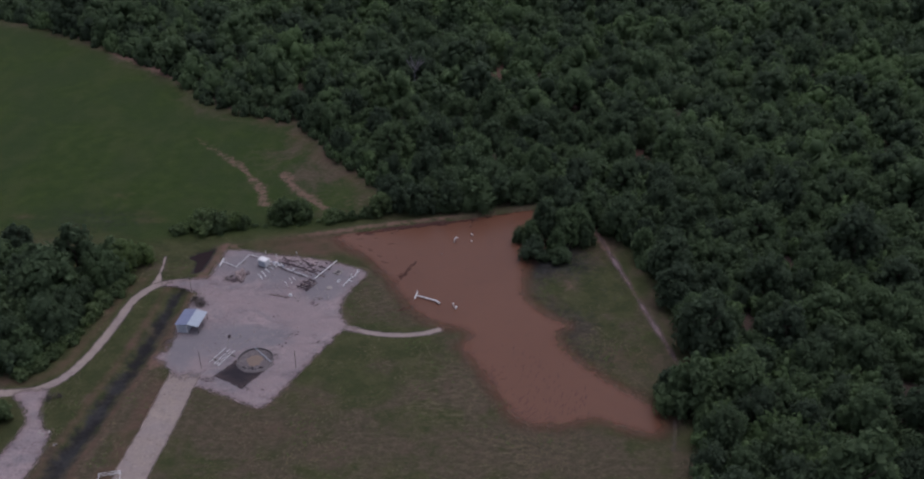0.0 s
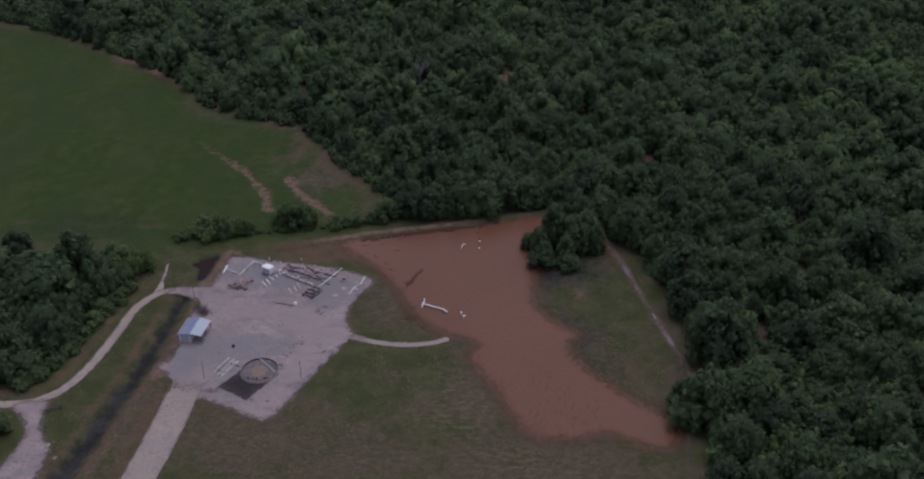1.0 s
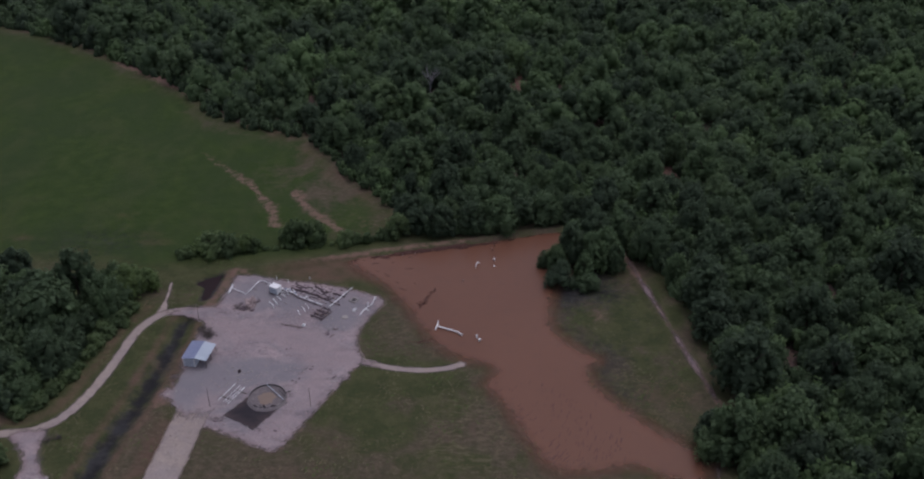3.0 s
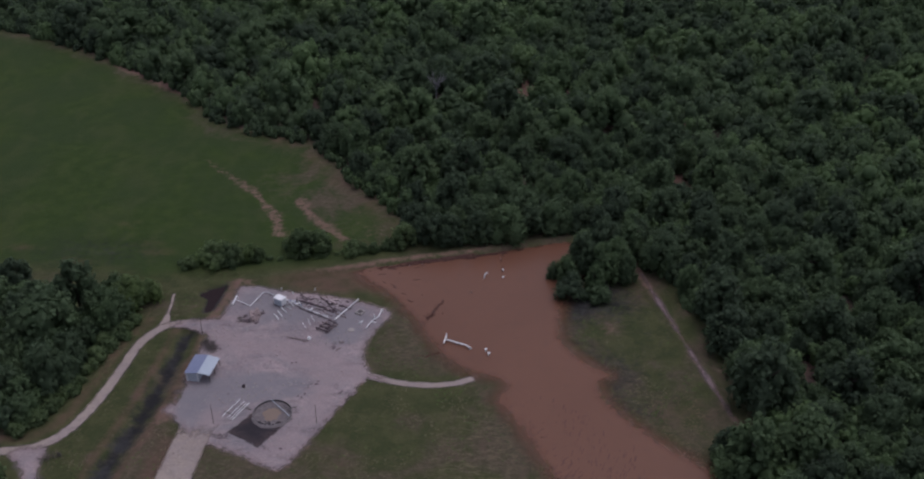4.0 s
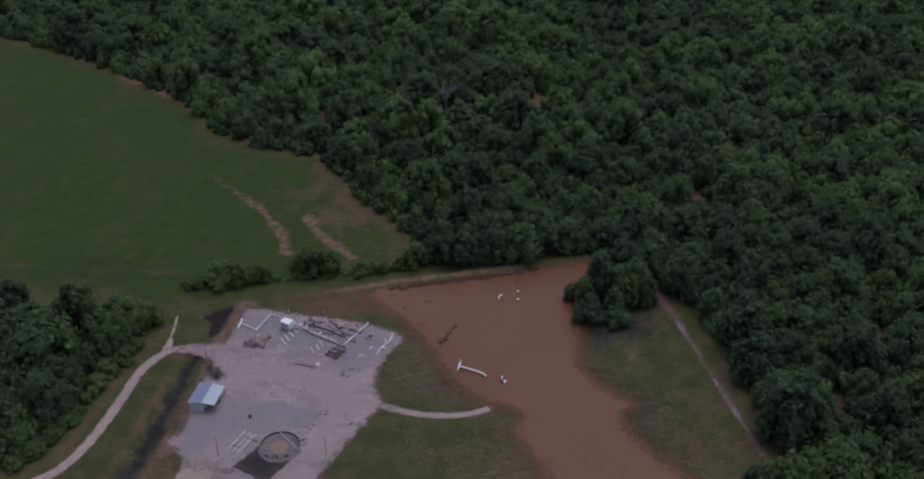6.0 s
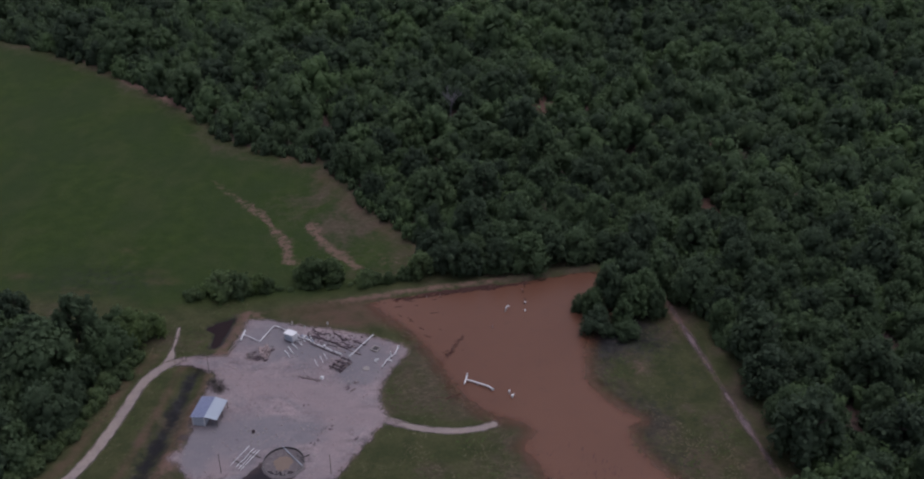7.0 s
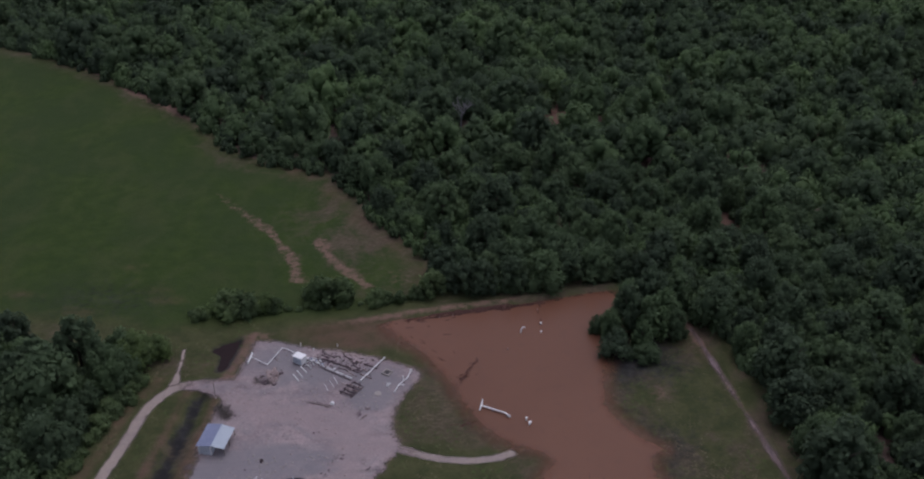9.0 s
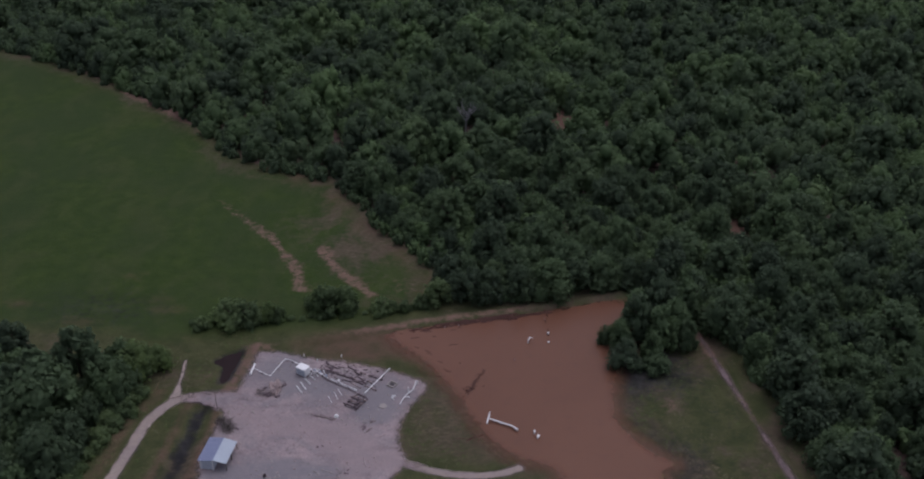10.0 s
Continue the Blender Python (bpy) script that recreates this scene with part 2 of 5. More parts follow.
def patch(name, xy_depth, box, step, z, material, margin=0.6):
    """A sheet of fine cells wherever the depth function says it lies; the depth is kept for the rim's wear."""
    xs, ys = np.arange(box[0], box[2], step), np.arange(box[1], box[3], step)
    gx, gy = np.meshgrid(xs, ys)
    xy = np.c_[gx.ravel(), gy.ravel()]
    d = xy_depth(xy)
    nx = len(xs)
    i = np.arange(len(xy)).reshape(gx.shape)
    quads = np.stack([i[:-1, :-1], i[:-1, 1:], i[1:, 1:], i[1:, :-1]], -1).reshape(-1, 4)
    quads = quads[(d[quads] > -margin).all(1)]
    used, quads = np.unique(quads, return_inverse=True)
    quads = quads.reshape(-1, 4)
    verts = np.c_[xy[used], np.full(len(used), z)]
    me = mesh_from(name, verts.tolist(), quads.tolist(), material)
    set_rim(me, d[used])
    grey = sum(fade(np.hypot((xy[used, 0] - cx) / rx, (xy[used, 1] - cy) / ry), 0.2, 1.2) for cx, cy, rx, ry in GREYS)
    me.attributes.new("grey", "FLOAT", "POINT").data.foreach_set("value", np.clip(grey, 0, 1).astype(np.float32))
    worn = sum(fade(np.hypot((xy[used, 0] - cx) / rx, (xy[used, 1] - cy) / ry), 0.2, 1.2) for cx, cy, rx, ry in WORN)
    me.attributes.new("worn", "FLOAT", "POINT").data.foreach_set("value", np.clip(worn, 0, 1).astype(np.float32))
    return new(name, me)


# ---- the plan: outlines in metres ----
PAD = curve([(-64.3, 235.0), (-51.1, 232.4), (-38.6, 229.9), (-27.4, 225.1), (-25.2, 222.2), (-28.4, 215.5), (-30.5, 209.5), (-30.2, 202.8),
             (-28.6, 199.3), (-30.7, 194.4), (-36.4, 183.0), (-43.0, 169.6), (-46.9, 168.8), (-53.4, 172.3), (-59.6, 175.2), (-65.2, 177.6), (-69.0, 183.0),
             (-72.9, 186.7), (-70.3, 190.3), (-70.7, 199.4), (-69.2, 212.1), (-67.8, 219.5), (-66.1, 229.4)], True)
ROAD_LINE = curve([(-62.5, 186.0), (-64.3, 178.1), (-65.1, 168.9), (-66.1, 158.5), (-67.2, 148.5), (-69.6, 110.0)])
LANE = curve([(-67.0, 216.7), (-74.5, 218.1), (-79.1, 217.9), (-82.4, 214.6), (-84.8, 208.9), (-85.9, 200.5), (-87.3, 192.5), (-88.7, 186.3),
              (-90.9, 180.5), (-93.7, 176.7), (-97.9, 174.2), (-104.3, 173.6), (-130.0, 172.0)])
FORK = curve([(-80.6, 218.4), (-81.0, 224.5), (-81.5, 231.0)])
JUNCTION = curve([(-101.0, 173.2), (-98.4, 169.8), (-95.6, 166.0), (-94.6, 162.6), (-95.4, 158.2), (-96.6, 152.6), (-100.0, 146.0), (-106.0, 116.0), (-95.0, 116.0), (-89.0, 146.4), (-87.9, 150.6),
                  (-87.9, 155.8), (-88.7, 160.6), (-91.0, 163.4), (-93.4, 169.5), (-93.6, 174.5), (-98.0, 174.6)], True)
SPUR = curve([(-31.5, 199.5), (-26.7, 197.5), (-20.8, 195.6), (-13.5, 195.1), (-9.2, 195.8), (-5.8, 197.2)])
WATER = curve([(-35.5, 241.9), (-24.4, 246.1), (-6.6, 250.1), (8.1, 253.9), (21.3, 257.0), (27.5, 243.9), (19.0, 230.0), (16.2, 217.5), (16.9, 210.0),
               (21.9, 203.0), (26.0, 199.0), (23.6, 195.5), (24.4, 189.8), (29.4, 182.4), (36.8, 174.2), (43.4, 167.8), (44.2, 163.7), (40.9, 159.4),
               (34.9, 161.3), (28.9, 164.3), (21.1, 162.5), (12.3, 164.0), (7.5, 173.5), (4.8, 180.4), (2.0, 186.0), (-0.2, 190.5), (2.0, 194.0), (-0.5, 197.6),
               (-5.0, 199.0), (-9.2, 202.2), (-14.0, 208.5), (-19.7, 220.5), (-25.7, 229.9)], True)
BERM = curve([(-65.9, 236.9), (-52.3, 240.0), (-37.7, 243.9), (-24.5, 247.8), (-7.5, 251.5), (8.1, 255.6), (22.4, 259.5)])
WEST_TRACK = np.array([(-70.8, 217.0), (-67.4, 237.0)])
LEVEE = np.array([(36.8, 252.0), (51.6, 177.5)])
LEVEE_END = np.array([(46.3, 163.5), (44.2, 154.5)])
DITCH = curve([(-74.2, 214.0), (-74.4, 210.5), (-74.8, 204.5), (-75.6, 195.0), (-77.3, 184.0), (-79.8, 171.0), (-81.4, 159.5), (-83.4, 149.0), (-85.0, 110.0)])
SPOIL = curve([(-72.3, 186.0), (-74.5, 174.0), (-76.2, 161.0), (-78.2, 149.5), (-81.0, 110.0)])
PIT = curve([(-75.4, 231.4), (-69.5, 235.4), (-69.6, 229.4), (-70.6, 224.0), (-72.5, 223.8), (-72.6, 229.2)], True)
FIELD = curve([(-420.0, 560.0), (-206.7, 430.9), (-150.1, 393.2), (-112.5, 360.6), (-92.8, 333.3), (-58.5, 317.8), (-41.0, 290.1), (-25.2, 269.0),
               (-23.3, 256.0), (-45.0, 246.0), (-80.0, 240.0), (-95.0, 238.0), (-130.0, 244.0), (-420.0, 250.0)], True, 3.0)
OPEN = curve([(-26.0, 261.0), (-14.5, 254.6), (3.0, 257.6), (19.0, 262.0), (34.0, 262.0), (42.0, 246.2), (50.0, 222.0), (54.5, 203.0), (56.0, 186.0), (54.0, 176.5), (47.5, 172.0), (49.5, 164.0), (49.0, 156.0),
              (47.5, 149.0), (44.5, 140.0), (40.0, 100.0), (-130.0, 100.0), (-120.0, 174.0), (-99.0, 179.0), (-98.0, 190.0), (-95.0, 204.0), (-89.0, 219.0), (-84.5, 232.0), (-84.0, 245.0)], True, 3.0)
LEFT_WOOD = curve([(-85.5, 229.0), (-91.5, 217.0), (-97.5, 203.0), (-100.0, 190.0), (-101.0, 181.5), (-150.0, 180.0), (-152.0, 230.0), (-125.0, 233.0), (-104.0, 224.0), (-93.0, 234.0)], True, 3.0)
PATH = curve([(-91.5, 309.4), (-82.2, 298.2), (-72.0, 286.8), (-67.0, 279.0), (-62.6, 271.4), (-58.6, 259.5)])
WASH = curve([(-56.2, 281.0), (-52.6, 272.6), (-47.6, 266.6), (-41.3, 258.6)])


# clearings in the wood: x, y, radius
GLADES = [(16, 369, 7.4), (57, 295, 6.8), (35, 306, 4.5), (88, 301, 6), (84, 270, 4), (75, 329, 4), (100, 345, 4), (60, 250, 4), (88, 230, 4.5), (-60, 350, 5), (-20, 330, 4),
          (140, 300, 5), (-17.8, 352.5, 4.2), (10, 290, 4), (-109, 228, 5.0), (-89.5, 232, 5.5), (70, 200, 4.5), (-10, 410, 5), (60, 420, 6), (120, 400, 6), (101, 176, 5), (96, 165, 4)]


# ---- ground: one sheet out to the horizon ----
def spread(lo, hi, step, far):
    mid = np.arange(lo, hi + step, step)
    out = step * 1.25 ** np.arange(1, 60)
    out = np.cumsum(out)
    out = out[out < far]
    return np.r_[lo - out[::-1], mid, hi + out]


def build_ground():
    xs, ys = spread(-172, 112, 1.0, 3500), spread(140, 432, 1.0, 3500)
    gx, gy = np.meshgrid(xs, ys)
    xy = np.c_[gx.ravel(), gy.ravel()]
    n = len(xy)
    near = (np.abs(xy[:, 0] + 60) < 260) & (np.abs(xy[:, 1] - 270) < 220)
    q = xy[near]

    def value(fn, fill):
        out = np.full(n, float(fill))
        out[near] = fn(q)
        return out

    water = value(lambda p: depth_in(p, WATER), -99)
    ditch = value(lambda p: distance(p, DITCH), 99)
    spoil = value(lambda p: distance(p, SPOIL), 99)
    berm = value(lambda p: distance(p, BERM), 99)
    levee = value(lambda p: distance(p, LEVEE), 99)
    pit = value(lambda p: depth_in(p, PIT), -99)
    pad = value(lambda p: depth_in(p, PAD), -99)
    field = value(lambda p: depth_in(p, FIELD), -99)
    meadow = value(lambda p: depth_in(p, OPEN), -99)
    path = value(lambda p: distance(p, PATH), 99)
    wash = value(lambda p: distance(p, WASH), 99)
    lane = value(lambda p: np.minimum(distance(p, LANE), distance(p, FORK)), 99)
    z = 0.05 * np.sin(xy[:, 0] * 0.13) * np.sin(xy[:, 1] * 0.11)
    z = np.where(pad > -1.5, 0, z) * np.clip((lane - 2) / 3, 0, 1)
    z = np.where(water > -3, z * 0, z) - 0.25 * np.clip((water + 0.5) / 3, 0, 1)
    z -= 1.1 * fade(ditch, 0.8, 3.8)
    z -= 1.0 * np.clip((pit + 0.6) / 1.5, 0, 1)
    z += 0.45 * fade(berm, 0.8, 2.2) * (water < 0.5) + 0.45 * fade(levee, 0.6, 1.8)
    x, y = xy.T
    woods = near & (y > 118) & (meadow < -3) & (field < -3) & ~((x < -80) & (y < 300))
    # dry, bare, muddy, wet together with shade under trees
    dry = 0.47 + 0.16 * np.clip((200 - y) / 30, -0.5, 1) + 0.10 * np.sin(x * 0.09 + 1)
    dry = np.where(x > 0, dry + 0.10 + 0.22 * np.sin(x * 0.55 + 0.8) * np.sin(y * 0.31 + 0.5), dry)
    dry -= 0.45 * fade(np.hypot((x + 22) / 1.3, (y - 187) / 0.75), 3, 20)
    dry -= 0.30 * fade(np.hypot((x + 2) / 1.3, (y - 163) / 0.7), 2, 14) + 0.25 * fade(np.hypot((x + 24), (y - 168)), 3, 20)
    dry -= 0.28 * fade(np.hypot((x - 36) / 1.0, (y - 212) / 1.8), 2, 13)
    ditch_x = np.interp(y, DITCH[::-1, 1], DITCH[::-1, 0])
    dry -= 0.38 * fade(x - ditch_x + 4.0, 0, 3) * (y < 222) * (x > -104)
    dry += 0.30 * fade(np.abs(ditch - 4.2), 0.3, 1.8) * (x < ditch_x)
    dry += 0.25 * fade(np.hypot((x + 20) / 1.4, y - 183.5), 1, 4)
    dry += 0.35 * fade(np.hypot((x + 18) / 1.0, (y - 214) / 1.4), 3, 13)
    dry += 0.30 * fade(np.hypot((x + 19) / 1.2, (y - 183.5) / 1.1), 1, 6) + 0.25 * fade(np.hypot(x + 31.5, (y - 171.0) / 1.2), 1, 6)
    dry = np.where(field > -2, 0.08 + 0.35 * fade(np.abs(field), 2, 12) * (y > 252) + 0.40 * fade(np.hypot((x + 48) / 1.2, (y - 288) / 1.5), 4, 30)
                   + 0.12 * fade(np.hypot((x + 112) / 2.6, (y - 256)), 2, 18), dry)
    dry -= 0.45 * fade(np.hypot((x + 66) / 4.0, (y - 240.5)), 1, 6) * (x < -42)
    dry += 0.25 * fade(spoil, 0, 5) + 0.25 * fade(np.hypot((x + 8) / 0.9, (y - 178) / 1.2), 1, 9) + 0.30 * fade(np.hypot((x + 30) / 1.3, (y - 160)), 1, 12) + 0.35 * fade(np.hypot((x - 14) / 1.4, (y - 155)), 1, 9) + 0.3 * fade(np.hypot((x + 48) / 1.6, (y - 160)), 2, 13)
    bare = 0.60 * fade(path / (1.0 + 0.35 * np.sin(y * 0.33) * np.sin(y * 0.113 + 1.0)), 0.8, 3.0) * (1 - 0.5 * fade(-y, -310, -286)) * (y > 259)
    bare += 0.62 * fade(wash / (1.0 + 0.3 * np.sin(y * 0.5 + 0.6)), 0.8, 3.6)
    bare += 0.38 * fade(-pad, 0.0, 4.0) + 0.64 * fade(berm, 0.2, 2.8) * np.clip(1.1 - (x + 10) / 60, 0.4, 1) * np.clip(1 - (-42 - x) / 20, 0.35, 1) * np.clip(1 - (x + 4) / 12, 0.2, 1) + 0.55 * fade(levee, 0.3, 1.6) + 0.42 * fade(spoil, 0.2, 3.2)
    rim = fade(field, -3, 4.5) * (field > -7) * (y > 255) * np.clip((-18 - x) / 8, 0, 1) * (x > -330)
    bare += (0.22 + 0.80 * fade(np.hypot((x + 128) / 1.3, y - 374), 12, 32)) * rim
    bare += 0.40 * fade(np.hypot((x + 33) / 0.9, (y - 262)), 1, 11) 
    verge = fade(np.abs(lane - 3.8), 0.8, 3.0) * (x < np.interp(y, LANE[::-1, 1], LANE[::-1, 0])) * (x < -80) * (y < 222) * (y > 172)
    bare += 0.06 * verge
    bare += 0.35 * fade(np.hypot((x + 28) / 2.6, (y - 240)), 1, 6) + 0.30 * fade(np.hypot(x + 76, y - 225), 2, 8)
    bare += 0.15 * fade(-pad, 0.0, 6.0) * (x < -62) * (y > 186) * (pad < 0)
    bare += value(lambda p: 0.36 * fade(distance(p, WEST_TRACK), 0.6, 2.6), 0)
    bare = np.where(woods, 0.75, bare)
    mud = np.clip((water + 2.0) / 7, 0, 1) * 0.55
    for cx, cy, rx, ry, k in ((-111, 246.5, 10, 4.0, 0.5), (-96, 256, 11, 5, 0.42), (-90, 250, 8, 4.0, 0.4), (-129, 253.5, 9, 3.6, 0.5), (-103, 267, 8, 7, 0.36), (-84, 240, 6, 3, 0.3)):
        mud += k * fade(np.hypot((x - cx) / rx, (y - cy) / ry), 0.1, 1.3)
    mud += 0.38 * fade(np.hypot((x + 19) / 1.2, (y - 183.5) / 1.1), 0.5, 5.5) + 0.32 * fade(np.hypot(x + 31.5, (y - 171.0) / 1.2), 0.5, 5.5)
    road_x = np.interp(y, ROAD_LINE[::-1, 1], ROAD_LINE[::-1, 0])
    mud += 0.55 * fade(np.abs(x - (road_x - 5.0)), 1.5, 5.0) * fade(y, 178, 186) * (y > 90)
    mud += 0.52 * verge + 0.22 * fade(levee, 1.5, 7) * (x > 20)
    mud += 0.35 * fade(np.hypot((x + 42) / 2.4, y - 161), 2, 11) + 0.66 * fade(np.hypot((x + 38) / 3.2, y - 237.5), 4, 9) * (field < 0)
    bare += 0.30 * fade(np.hypot((x - 37) / 0.8, (y - 234) / 1.6), 2, 9)
    bare += 0.55 * fade(np.hypot(x - 28, (y - 217) / 1.3), 0.5, 5) + 0.35 * fade(np.hypot(x - 36, (y - 203) / 1.4), 0.5, 5)
    mud += 0.35 * fade(np.hypot((x - 34) / 1.2, (y - 233) / 1.3), 2, 11) + 0.45 * fade(np.hypot((x - 38) / 1.4, (y - 186)), 2, 9)
    mud += (0.34 + 0.2 * np.sin(x * 0.3) * np.sin(y * 0.21)) * fade(field, 2, 17) * (field > -4) * (x > -85) * (y > 256)
    mud += 0.55 * fade(np.abs(ditch - 3.6), 0.4, 2.2) + 0.30 * fade(np.hypot(x - 12, (y - 159) / 0.6), 2, 9)
    wet = 0.42 * fade(np.hypot((x + 108) / 1.9, y - 252), 3, 20) * (field > 0) + (0.86 + 0.16 * np.sin(y * 0.9) * np.sin(y * 0.37)) * fade(ditch / (1.1 + 0.012 * np.clip(200 - y, -10, 60) + 0.35 * np.sin(y * 0.41) * np.sin(y * 0.17 + x)), 0.2, 3.2) + 0.95 * np.clip((pit + 1.2) / 2.2, 0, 1)
    # the round term darkens ground by the flooded tree: mud plus its shade
    wet += 0.30 * fade(np.abs(water + 2.5), 1.0, 7.0) * (x > 12) * (y > 184) + 0.46 * fade(np.hypot((x - 25) / 1.2, y - 230), 5, 14)
    wet += 0.26 * fade(np.hypot((x - 36) / 1.0, (y - 208) / 2.2), 6, 22) * (x > 12)
    wet += value(lambda p: 0.30 * fade(distance(p, WEST_TRACK), 0.8, 4.0), 0)
    # wood floor coloured dark for the shade between crowns, besides being wet
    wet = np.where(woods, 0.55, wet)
    for cx, cy, cr in GLADES[:2]:
        pool = fade(np.hypot(x - cx, (y - cy + 0.4 * cr) / 1.5), cr * 0.7, cr * 1.1)
        mud, wet = np.maximum(mud, pool), wet * (1 - pool)
    zone = np.c_[dry, bare, mud, wet].clip(0, 1)
    i = np.arange(n).reshape(gx.shape)
    quads = np.stack([i[:-1, :-1], i[:-1, 1:], i[1:, 1:], i[1:, :-1]], -1).reshape(-1, 4)
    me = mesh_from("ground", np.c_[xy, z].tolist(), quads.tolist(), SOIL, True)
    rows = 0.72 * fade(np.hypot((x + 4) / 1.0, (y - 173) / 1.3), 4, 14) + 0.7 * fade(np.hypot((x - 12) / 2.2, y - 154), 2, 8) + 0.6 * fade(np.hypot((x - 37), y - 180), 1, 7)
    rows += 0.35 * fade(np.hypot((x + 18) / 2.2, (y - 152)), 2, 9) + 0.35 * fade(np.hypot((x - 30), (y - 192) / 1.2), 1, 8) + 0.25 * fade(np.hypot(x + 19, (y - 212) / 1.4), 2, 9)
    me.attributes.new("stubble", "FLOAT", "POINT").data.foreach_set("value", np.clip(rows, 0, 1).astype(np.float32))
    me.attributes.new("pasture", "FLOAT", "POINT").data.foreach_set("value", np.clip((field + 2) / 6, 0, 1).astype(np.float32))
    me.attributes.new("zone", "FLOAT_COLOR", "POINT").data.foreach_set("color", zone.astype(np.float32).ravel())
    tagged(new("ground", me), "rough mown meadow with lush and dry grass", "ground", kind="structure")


def pad_depth(p):
    """The pad, with the mouths of the roads that run into it."""
    x, y = p.T
    mouth = np.minimum(3.3 - distance(p, ROAD_LINE), (y - 163.5) * 0.45)
    mouth = np.maximum(mouth, np.minimum(np.clip(1.6 + 0.22 * (x + 79.0), 1.6, 4.2) - distance(p, LANE), (x + 80.0) * 0.4))
    mouth = np.maximum(mouth, np.minimum(1.2 - distance(p, SPUR), (-24.0 - x) * 0.4))
    return np.maximum(depth_in(p, PAD) + 0.5, mouth)


build_ground()
tagged(patch("gravel_pad", pad_depth, (-83, 162, -21, 239), 0.5, 0.06, GRAVEL, 2.6), "pale grey gravel work pad, worn and stained", "gravel pad", kind="structure")


def lane_patch(name, line, half, material, z, label):
    lo, hi = line.min(0) - half - 1, line.max(0) + half + 1
    return tagged(patch(name, lambda p: half - distance(p, line), (*lo, *hi), 0.5, z, material, 0.5), label, "road", kind="structure")


tagged(patch("road_1", lambda p: np.minimum(4.0 - distance(p, ROAD_LINE), (184.0 - p[:, 1]) * 0.16 - 0.3), (-73, 108, -58, 190), 0.5, 0.085, ROAD, 0.7), "pale packed gravel access road leading to the pad", "road", kind="structure")
lane_patch("road_2", LANE, 1.62, ROAD, 0.04, "narrow pale dirt lane curving along the trees")
tagged(patch("road_3", lambda p: np.clip(1.9 - 0.22 * (p[:, 1] - 217.5), 0.75, 1.9) - distance(p, FORK), (-84, 215, -76, 234), 0.5, 0.034, ROAD, 0.5), "faint dirt fork off the lane", "road", kind="structure")
tagged(patch("road_4", lambda p: depth_in(p, JUNCTION) + 0.7, (-110, 112, -84, 179), 0.5, 0.055, GRAVEL, 1.2), "wide pale gravel branch of the lane", "road", kind="structure")
tagged(patch("road_6", lambda p: 0.85 + 0.3 * np.sin(p[:, 1] * 0.23) + 0.2 * np.sin(p[:, 1] * 0.61 + 1.0) - distance(p, LEVEE), (30, 174, 58, 256), 0.4, 0.47, DUSK, 0.6), "narrow grey dirt track on the low levee beside the wood", "road", kind="structure")
lane_patch("road_7", LEVEE_END, 0.5, DUSK, 0.06, "short stretch of grey dirt track at the wood")
lane_patch("road_5", SPUR, 1.3, ROAD, 0.05, "pale gravel spur running into the flood water")
tagged(patch("water", lambda p: depth_in(p, WATER), (-44, 150, 54, 266), 0.8, 0.02, MUDDY, 5.0), "opaque reddish brown flood water over grass", "water", kind="structure")


# ---- trees ----
def ball(sub):
    bm = bmesh.new()
    bmesh.ops.create_icosphere(bm, subdivisions=sub, radius=1)
    v = np.array([q.co[:] for q in bm.verts])
    f = np.array([[w.index for w in q.verts] for q in bm.faces])
    bm.free()
    return v, f


BALLS = {1: ball(1), 2: ball(2)}


